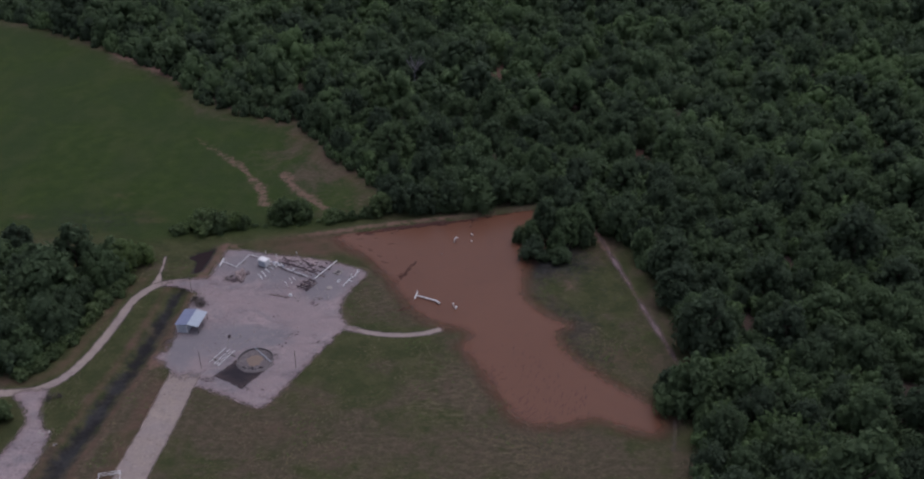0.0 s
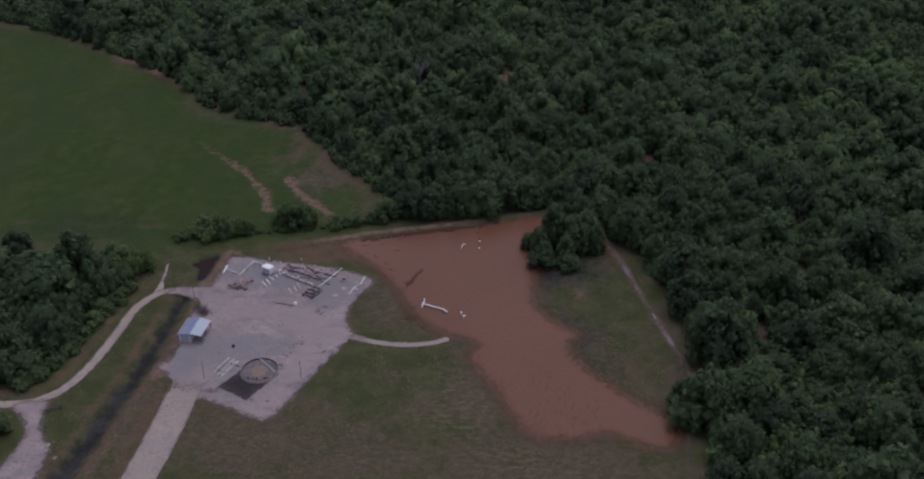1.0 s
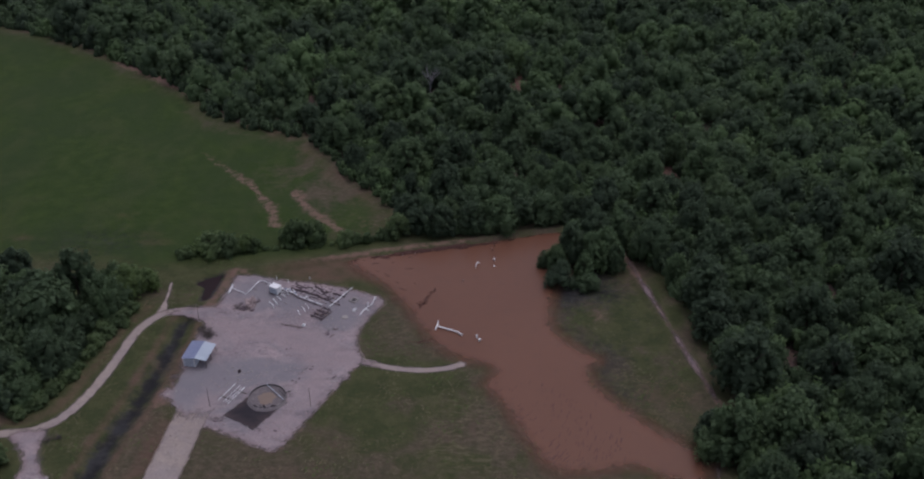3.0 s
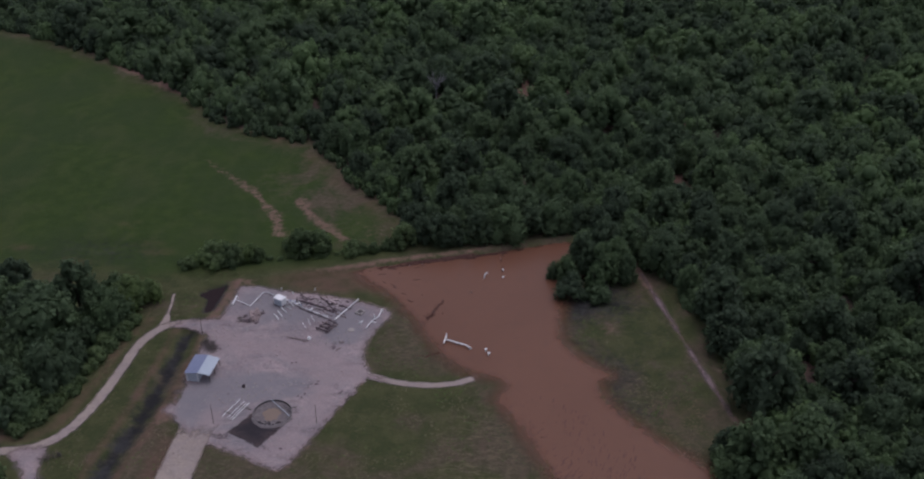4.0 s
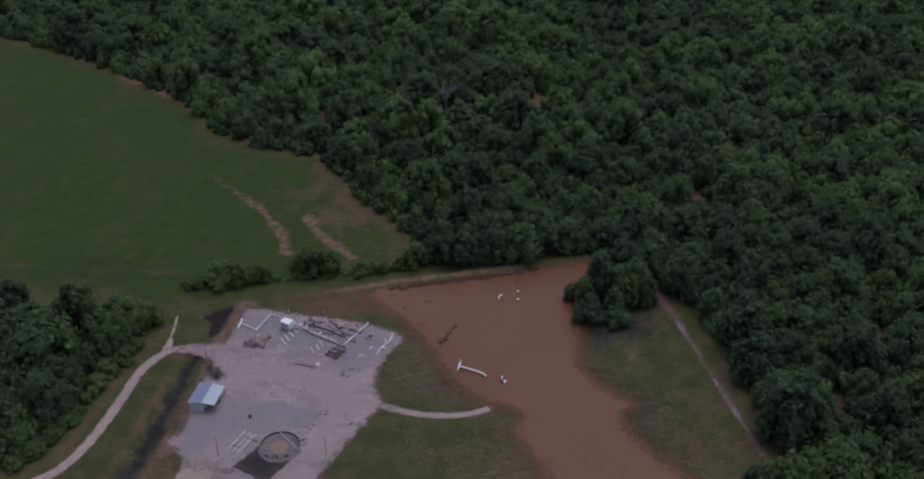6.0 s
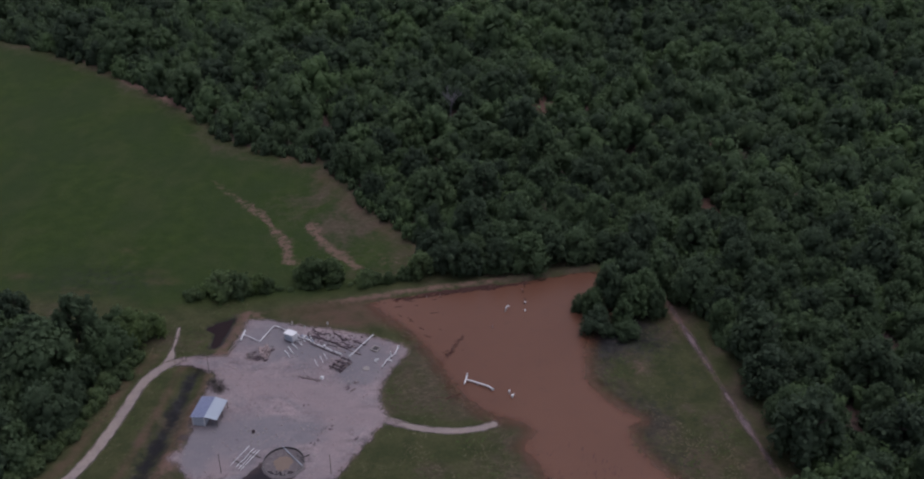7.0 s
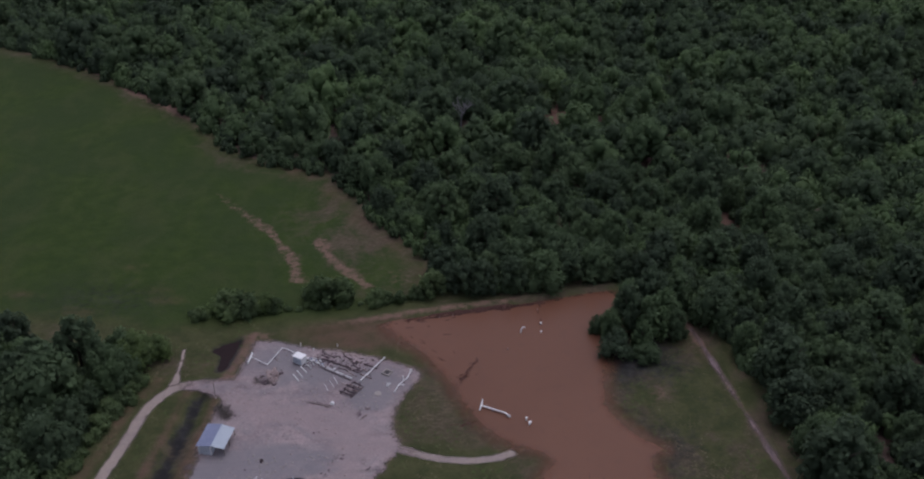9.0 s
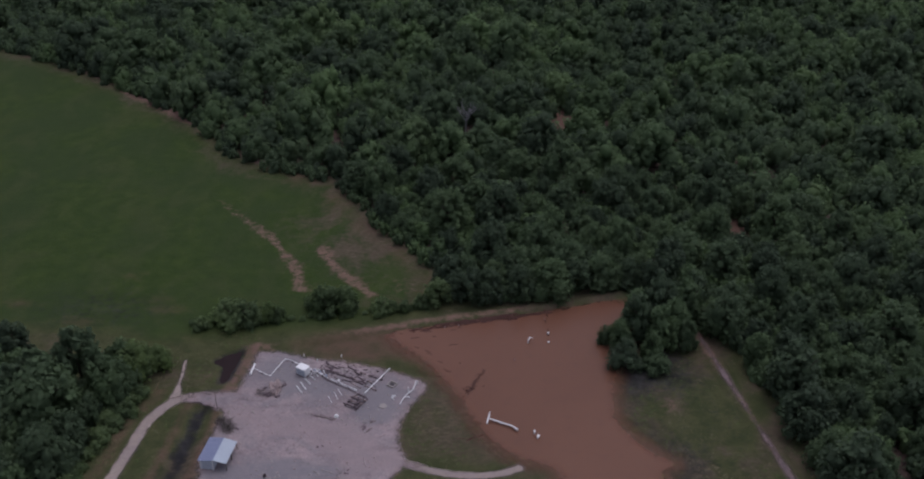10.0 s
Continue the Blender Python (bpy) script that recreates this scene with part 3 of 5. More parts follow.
def crown_arrays(rng, radius, height, clump, count, sub, lumps=8, ruffle=0.42, low=0.12, loose=0.26):
    """Rounded boughs heaped into an uneven dome (triangles), each covered with small leaf clumps (quads)."""
    k = int(rng.integers(lumps - 1, lumps + 3))
    ang = np.arange(k) * 2.4 + rng.uniform(0, 6) + rng.uniform(-0.35, 0.35, k)
    out = np.sqrt((np.arange(k) + 0.25) / k) * rng.uniform(0.86, 1.08, k)
    size = radius * rng.uniform(0.75, 1.55, k) / math.sqrt(k) * 1.05
    top = height * (1 - 0.50 * out ** 2.2 - rng.uniform(0.0, 0.20, k))
    skew = 1 + 0.16 * np.cos(ang - rng.uniform(0, 6))
    c = np.c_[out * radius * 0.80 * skew * np.cos(ang), out * radius * 0.80 * skew * np.sin(ang), np.maximum(top - size, low * height)]
    # lower boughs under the outer ones
    rim = np.flatnonzero(out > 0.5)
    under = c[rim] * [0.93, 0.93, 0.55] + rng.normal(0, 0.25, (len(rim), 3))
    c, size = np.r_[c, under], np.r_[size, size[rim] * 1.08]
    v0, f0 = BALLS[sub]
    verts, faces, at = [], [], 0
    for p, s in zip(c, size):
        lump = 1 + 0.20 * rng.standard_normal(len(v0))
        verts.append(p + v0 * lump[:, None] * s * 0.70 * [1, 1, 1.3] - [0, 0, 0.15 * s])
        faces.append(f0 + at)
        at += len(v0)
    share = size ** 2 / (size ** 2).sum()
    pick = rng.choice(len(c), count * 3, p=share)
    d = rng.standard_normal((count * 3, 3))
    d /= np.linalg.norm(d, axis=1)[:, None]
    d[:, 2] = np.where((d[:, 2] < -0.2) & (rng.random(count * 3) < 0.8), -d[:, 2], d[:, 2])
    q = c[pick] + d * size[pick][:, None] * rng.uniform(0.98 - loose, 0.98 + loose, count * 3)[:, None] * [1, 1, 1.15]
    q[:, 2] -= np.where(d[:, 2] < 0.25, size[pick] * rng.uniform(0.0, 3.0 * loose, count * 3), 0)
    gap = (np.linalg.norm(q[:, None] - c[None], axis=2) / size[None]).min(1)
    keep = np.flatnonzero(gap > 0.62)[:count]
    q, d = q[keep], d[keep]
    nrm = d + rng.standard_normal(d.shape) * ruffle + [0, 0, 0.15]
    nrm /= np.linalg.norm(nrm, axis=1)[:, None]
    u = np.cross(nrm, rng.standard_normal(d.shape))
    u /= np.linalg.norm(u, axis=1)[:, None]
    w = np.cross(nrm, u)
    s = clump * rng.uniform(0.6, 1.4, (len(q), 1))
    a = rng.uniform(0.4, 0.95, (len(q), 1))
    bend = nrm * s * 0.3
    leaf = np.stack([q - u * s - bend, q - w * s * a, q + u * s - bend, q + w * s * a], 1).reshape(-1, 3)
    tri = np.concatenate(faces)
    quad = np.arange(len(leaf)).reshape(-1, 4) + at
    return np.concatenate(verts + [leaf]), tri, quad


def raw_mesh(name, verts, tri, quad, material, tint=None):
    me = bpy.data.meshes.new(name)
    me.vertices.add(len(verts))
    me.vertices.foreach_set("co", verts.astype(np.float32).ravel())
    loops = np.r_[tri.ravel(), quad.ravel()].astype(np.int32)
    me.loops.add(len(loops))
    me.loops.foreach_set("vertex_index", loops)
    total = np.r_[np.full(len(tri), 3), np.full(len(quad), 4)].astype(np.int32)
    me.polygons.add(len(total))
    me.polygons.foreach_set("loop_start", np.r_[0, np.cumsum(total)[:-1]].astype(np.int32))
    me.materials.append(material)
    if tint is not None:
        me.attributes.new("tint", "FLOAT", "POINT").data.foreach_set("value", tint.astype(np.float32))
    me.update(calc_edges=True)
    return me


def trunk_mesh(rng, radius, height):
    """A tapered trunk with a few limbs."""
    bm = bmesh.new()

    def limb(a, b, r0, r1):
        a, b = Vector(a), Vector(b)
        m = Matrix.Translation((a + b) / 2) @ (b - a).to_track_quat("Z", "Y").to_matrix().to_4x4()
        bmesh.ops.create_cone(bm, cap_ends=True, segments=7, radius1=r0, radius2=r1, depth=(b - a).length, matrix=m)

    lean = rng.uniform(-0.3, 0.3, 2)
    fork = (lean[0], lean[1], height * 0.42)
    limb((0, 0, -0.2), fork, 0.30, 0.2)
    for k in range(4):
        a = k * 1.6 + rng.uniform(0, 1)
        limb(fork, (lean[0] + radius * 0.5 * math.cos(a), lean[1] + radius * 0.5 * math.sin(a), height * rng.uniform(0.6, 0.75)), 0.16, 0.05)
    me = bpy.data.meshes.new("trunk")
    bm.to_mesh(me)
    bm.free()
    me.materials.append(BARK)
    return me


def forest_sites():
    """Trees of uneven size thrown at random over the wood, each keeping its own distance: x, y and room."""
    rng = np.random.default_rng(5)
    n = 60000
    y = 122 + 402 * rng.random(n) ** 0.75
    half = 0.5 * np.hypot(y, 145)
    s = np.c_[-half - 24 + (2 * half + 30) * rng.random(n), y]
    wood = (depth_in(s, OPEN) < -1.0) & (depth_in(s, FIELD) < -4.2) | (depth_in(s, LEFT_WOOD) > 0.5)
    wood &= ~((s[:, 0] < -80) & (s[:, 1] < 300) & (depth_in(s, LEFT_WOOD) <= 0.5))
    for cx, cy, cr in GLADES:
        long = 2.1 if cr > 7 else 1.5
        wood &= np.hypot((s[:, 0] - cx) / 0.85, (s[:, 1] - cy) / long + 0.62 * cr) > cr
    room = rng.choice((4.8, 6.2, 8.0, 10.2, 12.6), n, p=(0.12, 0.22, 0.28, 0.24, 0.14))
    cells, out = {}, []
    for (x, y), r in zip(s[wood], room[wood]):
        i, j = int(x // 13), int(y // 13)
        near = (q for a in (-1, 0, 1) for b in (-1, 0, 1) for q in cells.get((i + a, j + b), ()))
        if all(math.hypot(x - q[0], y - q[1]) > (r + q[2]) * 0.50 for q in near):
            cells.setdefault((i, j), []).append((x, y, r))
            out.append((x, y, r))
    # undergrowth wherever a gap is left
    low = []
    for x, y in s[wood][:26000]:
        i, j = int(x // 13), int(y // 13)
        near = [q for a in (-1, 0, 1) for b in (-1, 0, 1) for q in cells.get((i + a, j + b), ())]
        if all(math.hypot(x - q[0], y - q[1]) > q[2] * 0.36 + (0.9 if y < 300 else 1.9) for q in near):
            cells.setdefault((i, j), []).append((x, y, 4.2))
            low.append((x, y, 4.2))
    # shrubs that close the wood's edge down to the ground
    field, clear = depth_in(s, FIELD), depth_in(s, OPEN)
    edge = (field < np.where(s[:, 0] < -84, -1.6, 0.2)) & (field > -4.5) & (clear < -2) & (s[:, 1] > 255) & (s[:, 0] > -260)
    edge |= (clear < -0.6) & (clear > -4.0) & (field < -2) & (s[:, 0] > -22) & (s[:, 1] > 166)
    skirt = []
    for x, y in s[edge]:
        if all(math.hypot(x - q[0], y - q[1]) > 2.3 for q in skirt):
            skirt.append((x, y, 2.6))
    return np.array(out), np.array(low + skirt)


SITES, LOW = forest_sites()
order = np.argsort(np.hypot(SITES[:, 0] + 5, (SITES[:, 1] - 170)))
NEAR, FAR = SITES[order[:270]], SITES[order[270:]]


def build_trees():
    rng = np.random.default_rng(11)
    kinds = []
    for k in range(10):
        r, h = rng.uniform(4.1, 5.2), rng.uniform(8.5, 11.5)
        crown = raw_mesh("crown", *crown_arrays(rng, r, h, 0.39, 1300, 1, 9 if k < 6 else 18, 0.46, 0.12, 0.25), LEAF)
        kinds.append((crown, trunk_mesh(rng, r, h)))
    scrub = []
    for k in range(4):
        r, h = rng.uniform(4.1, 5.2), rng.uniform(8.5, 11.5)
        scrub.append((trunk_mesh(rng, r, h), raw_mesh("crown", *crown_arrays(rng, r, h, 0.55, 480, 1, 7, 0.6, 0.04), LEAF)))
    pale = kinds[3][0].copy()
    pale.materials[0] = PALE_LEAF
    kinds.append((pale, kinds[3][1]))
    for k in range(4):
        r, h = rng.uniform(4.1, 5.2), rng.uniform(8.5, 11.5)
        kinds.append((raw_mesh("crown", *crown_arrays(rng, r, h, 0.55, 480, 1, 7, 0.6, 0.04), HEDGE_LEAF), trunk_mesh(rng, r, h)))
    first = []
    for crown, trunk in kinds:
        first.append((trunk, crown))

    def tree(x, y, size, kind, label, category="tree", name="tree"):
        top = new(name)
        top.matrix_world = pose(x, y, 0, 0, 0, rng.uniform(0, 360)) @ Matrix.Diagonal((size[0], size[0], size[1], 1))
        for part_name, me in zip(("trunk", "crown"), scrub[kind % 4] if size[0] < 0.62 and kind < 10 else first[kind]):
            ob = new(part_name, me)
            ob.parent = top
        tagged(top, label, category, "trees round the clearing")

    for x, y, room in NEAR:
        s = room / 7.3 * rng.uniform(0.92, 1.1)
        tree(x, y, (s, s ** 0.8 * rng.uniform(0.85, 1.25)), int(rng.integers(6, 10) if s > 1.15 else rng.integers(6)), "dense dark green broadleaf tree at the edge of the wood")
    for x, y, s, h in ((19.0, 238.0, 0.72, 0.95), (23.5, 241.5, 0.95, 1.25), (28.5, 237.5, 1.05, 1.3), (32.5, 243.5, 1.0, 1.2), (20.5, 232.5, 0.6, 0.6), (26.0, 233.0, 0.62, 0.8), (34.5, 237.0, 0.7, 0.9), (20.0, 230.5, 0.8, 0.5),
                       (30.5, 249.0, 1.0, 1.15), (25.0, 248.5, 0.85, 1.05), (37.0, 249.5, 0.95, 1.1), (26.5, 229.5, 0.85, 0.5), (16.2, 239.5, 0.38, 0.6)):
        tree(x, y, (s, h), int(rng.integers(10)), "large dark broadleaf tree standing in the flood water")
    for x, y, s in ((-19.0, 261.5, 0.95), (-11.5, 261.0, 1.05), (-3.5, 262.0, 1.0), (4.0, 263.5, 1.1), (11.0, 265.5, 1.0), (18.0, 268.0, 1.15), (25.5, 268.5, 1.0), (33.0, 266.0, 1.1), (-6.0, 269.0, 1.2), (9.0, 272.0, 1.15),
                    (39.5, 259.0, 1.0), (43.0, 251.0, 0.9), (-22.0, 268.5, 0.9)):
        tree(x, y - 4.2, (s, s * 0.95), int(rng.integers(10)), "dense dark green broadleaf tree at the edge of the wood")
    for x, y, s in ((49.5, 228.0, 0.4), (52.2, 214.5, 0.36), (55.0, 199.0, 0.42), (47.0, 172.0, 0.8), (46.0, 167.5, 0.7), (50.0, 169.5, 0.7), (51.0, 158.5, 0.4), (46.0, 139.5, 0.7), (44.0, 136.5, 0.6)):
        tree(x, y, (s * 1.2, s), int(rng.integers(10)), "low leafy shrub at the edge of the wood", "bush", "bush")
    for x, y, s in ((-96.5, 218.5, 0.85), (-100.5, 212.0, 1.0), (-102.0, 199.0, 1.0), (-103.5, 188.0, 0.9), (-108.0, 184.0, 0.85), (-112.0, 222.0, 1.2)):
        tree(x, y, (s, s * 0.85), int(rng.integers(10)), "spreading green broadleaf tree beside the dirt lane")
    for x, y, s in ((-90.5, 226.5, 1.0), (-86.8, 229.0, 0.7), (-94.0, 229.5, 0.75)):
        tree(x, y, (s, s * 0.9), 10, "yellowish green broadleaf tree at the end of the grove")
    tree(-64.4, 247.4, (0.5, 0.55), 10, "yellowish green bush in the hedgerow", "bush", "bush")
    for k in range(26):
        u = k / 25
        x, y = np.interp(u, (0, 0.3, 0.7, 1), (-88.6, -92.2, -95.2, -100.5)) + rng.uniform(-1.2, 0.9), 219.5 - 40.0 * u + rng.uniform(-0.8, 0.8)
        s = rng.uniform(0.26, 0.5)
        tree(x, y, (s * 1.2, s * 0.8), 11 + int(rng.integers(4)), "scrubby low green shrub between lane and trees", "bush", "bush")
    for x, y, s in ((-74.5, 246.6, 0.95), (-80.5, 244.0, 0.5), (-70.6, 247.0, 0.85), (-62.6, 247.6, 0.5), (-67.0, 246.0, 0.42), (-51.5, 251.4, 1.0), (-46.8, 252.0, 0.85), (-54.5, 252.4, 0.6),
                    (-37.8, 251.2, 0.6), (-32.0, 251.5, 0.4), (-35.0, 252.0, 0.35), (-101.5, 164.0, 0.8), (-100.5, 159.0, 0.6), (-24.0, 255.5, 0.9), (-28.0, 254.0, 0.5)):
        tree(x, y, (s * 0.95, s * 0.86), 11 + int(rng.integers(4)), "low rounded green bush in the hedgerow", "bush", "bush")
    for k in range(22):
        x, y = -84 + 54 * (k + rng.uniform(-0.4, 0.4)) / 22, 243.2 + 8.2 * k / 22 + rng.uniform(-1.0, 1.2)
        s = rng.uniform(0.18, 0.32)
        tree(x, y + 1.0, (s * 1.2, s * 0.5), 11 + int(rng.integers(4)), "scrubby low green shrub along the hedgerow", "bush", "bush")
    # the farther wood, past counting
    near_kinds = [crown_arrays(rng, rng.uniform(4.2, 5.2), rng.uniform(8.5, 11.5), 0.50, 400, 1, 5 if k < 6 else 11, 0.32, 0.12, 0.16) for k in range(12)]
    far_kinds = [crown_arrays(rng, rng.uniform(4.2, 5.2), rng.uniform(8.5, 11.5), 0.70, 170, 1, 3, 0.28, 0.12, 0.12) for _ in range(6)]
    low_kinds = [crown_arrays(rng, 5.2, 9.0, 0.85, 80, 1, 4, 0.6, 0.04) for _ in range(6)]
    vs, ts, qs, tints, at = [], [], [], [], 0
    for x, y, room in np.r_[FAR, LOW]:
        if room < 4.5:
            v, t, q = low_kinds[int(rng.integers(6))]
        else:
            big = room > 9.5
            v, t, q = (near_kinds if big or math.hypot(x, y) < 285 else far_kinds)[int(rng.integers(6, 12) if big else rng.integers(6))]
        a, s = rng.uniform(0, 6.3), room / 7.3 * rng.uniform(0.9, 1.12)
        c, n = math.cos(a) * s, math.sin(a) * s
        vs.append(np.c_[v[:, 0] * c - v[:, 1] * n + x, v[:, 0] * n + v[:, 1] * c + y, v[:, 2] * s ** 0.8 * rng.uniform(0.85, 1.25)])
        ts.append(t + at), qs.append(q + at), tints.append(np.full(len(v), rng.random()))
        at += len(v)
    me = raw_mesh("far_wood", np.concatenate(vs), np.concatenate(ts), np.concatenate(qs), LEAF, np.concatenate(tints))
    tagged(new("far_wood", me), "dense dark green broadleaf wood seen from above", "wood", kind="stuff")


build_trees()


def dead_tree(x, y, height, spread_r):
    rng = np.random.default_rng(71)
    top = new("dead_tree")
    top.matrix_world = pose(x, y, 0)
    tagged(top, "bare grey dead tree standing among green crowns", "tree")
    for name, count in (("trunk", 1), ("limb", 9)):
        for k in range(count):
            bm = bmesh.new()

            def branch(a, b, r0, r1):
                m = Matrix.Translation((a + b) / 2) @ (b - a).to_track_quat("Z", "Y").to_matrix().to_4x4()
                bmesh.ops.create_cone(bm, cap_ends=True, segments=6, radius1=r0, radius2=r1, depth=(b - a).length, matrix=m)

            if name == "trunk":
                branch(Vector((0, 0, -0.2)), Vector((0.3, 0.2, height * 0.75)), 0.34, 0.16)
            else:
                a = k * 2.4 + rng.uniform(0, 0.6)
                p = Vector((0.2, 0.1, height * rng.uniform(0.45, 0.72)))
                q = p + Vector((math.cos(a) * spread_r * rng.uniform(0.4, 0.8), math.sin(a) * spread_r * rng.uniform(0.4, 0.8), height * rng.uniform(0.22, 0.42)))
                branch(p, q, 0.16, 0.07)
                for n in range(7):
                    f = p.lerp(q, rng.uniform(0.35, 1.0))
                    branch(f, f + Vector((rng.normal(0, 1.0), rng.normal(0, 1.0), rng.uniform(0.5, 1.9))), 0.07, 0.03)
            me = bpy.data.meshes.new(name)
            bm.to_mesh(me)
            bm.free()
            me.materials.append(GREYWOOD)
            new(name, me).parent = top


dead_tree(-17.8, 352.5, 11.5, 5.0)


# ---- things ----
WHITE = plain_material("white_pipe_paint", (0.58, 0.57, 0.585), (0.70, 0.69, 0.70), 1.5, 0.5, soil=0.25, dirt=(0.35, 0.28, 0.25))
RUST = plain_material("rusty_steel", (0.072, 0.054, 0.062), (0.135, 0.102, 0.113), 2.5, 0.9, soil=0.4, dirt=(0.045, 0.038, 0.04), spec=0.1)
GALV = plain_material("galvanised_sheet", (0.128, 0.146, 0.235), (0.185, 0.205, 0.305), 0.9, 0.6, 0.0, 0.3, soil=0.4, dirt=(0.25, 0.25, 0.28))
PALE_TIN = plain_material("pale_tin_sheet", (0.285, 0.32, 0.375), (0.345, 0.38, 0.44), 0.8, 0.6, 0.0, 0.3, soil=0.15, dirt=(0.4, 0.4, 0.42))
SIDING = plain_material("pale_metal_siding", (0.33, 0.36, 0.42), (0.42, 0.45, 0.51), 0.7, 0.6, soil=0.3, dirt=(0.3, 0.26, 0.25))
TIMBER = plain_material("weathered_timber", (0.055, 0.048, 0.045), (0.11, 0.095, 0.085), 3.0, 0.9)
# for dark fittings and for shade drawn as solid parts
DARK_FITTING_SHADE = plain_material("dark_fittings_and_shade", (0.036, 0.033, 0.036), (0.080, 0.072, 0.077), 1.5, 0.8, spec=0.1)
TANKWALL = plain_material("stained_tank_sheet", (0.11, 0.097, 0.102), (0.19, 0.166, 0.172), 1.6, 0.7, soil=0.6, dirt=(0.05, 0.044, 0.046))
SEDIMENT = plain_material("grey_sediment", (0.060, 0.050, 0.054), (0.170, 0.142, 0.148), 0.9, 0.9, soil=0.85, dirt=(0.06, 0.05, 0.055), bump=0.4)
POOL = plain_material("brown_pool", (0.150, 0.108, 0.088), (0.185, 0.136, 0.110), 0.5, 0.4, spec=0.1, soil=0.2, dirt=(0.16, 0.12, 0.10))
CRUST = plain_material("grey_crust", (0.10, 0.086, 0.090), (0.185, 0.158, 0.162), 1.4, 0.9, soil=0.6, dirt=(0.05, 0.043, 0.046))
HEAP = plain_material("pinkish_earth", (0.215, 0.165, 0.163), (0.30, 0.232, 0.228), 1.2, 0.95, soil=0.5, dirt=(0.12, 0.085, 0.075), bump=0.6)
CONCRETE = plain_material("broken_concrete", (0.20, 0.18, 0.17), (0.30, 0.265, 0.255), 1.5, 0.9, soil=0.4)
DRIFT = plain_material("dark_drift", (0.062, 0.029, 0.025), (0.088, 0.042, 0.034), 1.2, 0.9)
BLACKWATER = plain_material("black_ditch_water", (0.016, 0.010, 0.011), (0.026, 0.017, 0.018), 0.3, 0.6, spec=0.04, soil=0.1, dirt=(0.05, 0.04, 0.035))


def part(name, bm, material, parent, label=""):
    me = bpy.data.meshes.new(name)
    bm.to_mesh(me)
    bm.free()
    me.materials.append(material)
    ob = new(name, me)
    ob.parent = parent
    return tagged(ob, label)


def thing(name, at, label, category, group=""):
    top = new(name)
    top.matrix_world = at
    return tagged(top, label, category, group)


def box_into(bm, lo, hi, bevel=0.0):
    lo, hi = Vector(lo), Vector(hi)
    r = bmesh.ops.create_cube(bm, size=1, matrix=Matrix.Translation((lo + hi) / 2) @ Matrix.Diagonal((*(hi - lo), 1)))
    if bevel:
        bmesh.ops.bevel(bm, geom=list({e for v in r["verts"] for e in v.link_edges}), offset=bevel, segments=1, affect="EDGES")
    return bm


def box(lo, hi, bevel=0.0):
    return box_into(bmesh.new(), lo, hi, bevel)


def rod_into(bm, a, b, r0, r1=None, seg=10):
    a, b = Vector(a), Vector(b)
    m = Matrix.Translation((a + b) / 2) @ (b - a).to_track_quat("Z", "Y").to_matrix().to_4x4()
    bmesh.ops.create_cone(bm, cap_ends=True, segments=seg, radius1=r0, radius2=r0 if r1 is None else r1, depth=(b - a).length, matrix=m)
    return bm


def rod(a, b, r0, r1=None, seg=10):
    return rod_into(bmesh.new(), a, b, r0, r1, seg)


def flange(at, way, r):
    """Two bolted rings on a pipe."""
    at, way = Vector(at), Vector(way).normalized()
    bm = bmesh.new()
    for k in (-1, 1):
        rod_into(bm, at + way * 0.05 * k - way * 0.035, at + way * 0.05 * k + way * 0.035, r, seg=12)
    return bm


def pipe_run(points, r, label, name="pipeline", height=0.55, ends=True):
    """A white pipe run on short supports, in straight lengths with round elbows, flanges and saddles."""
    at = Vector((*points[0], 0))
    top = thing(name, Matrix.Translation(at), label, "pipe", "pipes on the pad")
    p = [Vector((x - at.x, y - at.y, height)) for x, y in points]
    for a, b in zip(p, p[1:]):
        part("pipe", rod(a, b, r, seg=12), WHITE, top)
        n = max(1, int((b - a).length / 3.5))
        for k in range(n):
            q = a.lerp(b, (k + 0.5) / n)
            bm = rod((q.x, q.y, 0), (q.x, q.y, height - r * 0.6), 0.07, seg=8)
            box_into(bm, (q.x - 0.22, q.y - 0.22, 0), (q.x + 0.22, q.y + 0.22, 0.08))
            part("support", bm, RUST, top, "dark steel pipe support")
    for q in p[1:-1]:
        bm = bmesh.new()
        bmesh.ops.create_uvsphere(bm, u_segments=12, v_segments=8, radius=r * 1.12, matrix=Matrix.Translation(q))
        part("elbow", bm, WHITE, top)
    if ends:
        for q, o in ((p[0], p[1]), (p[-1], p[-2])):
            part("flange", flange(q, q - o, r * 1.7), WHITE, top)
    return top


# pipes and fittings of the yard
left_run = pipe_run([(-65.1, 228.0), (-60.9, 225.2), (-58.6, 231.4), (-57.4, 231.2), (-56.0, 230.2), (-53.4, 228.9)], 0.09, "white steel pipe run with two bends on short supports")
part("header", rod((-0.05, 1.3, 0.6), (-0.35, -2.2, 0.6), 0.18, seg=12), WHITE, left_run, "white cross header with capped ends")
for y, x in ((1.3, -0.05), (-2.2, -0.35)):
    part("cap", flange((x, y, 0.6), (0.08, 1, 0), 0.27), WHITE, left_run)
long_run = pipe_run([(-52.6, 227.6), (-49.2, 225.9), (-47.7, 224.6), (-41.0, 220.5)], 0.10, "long white steel pipe with many flanges lying across the yard")
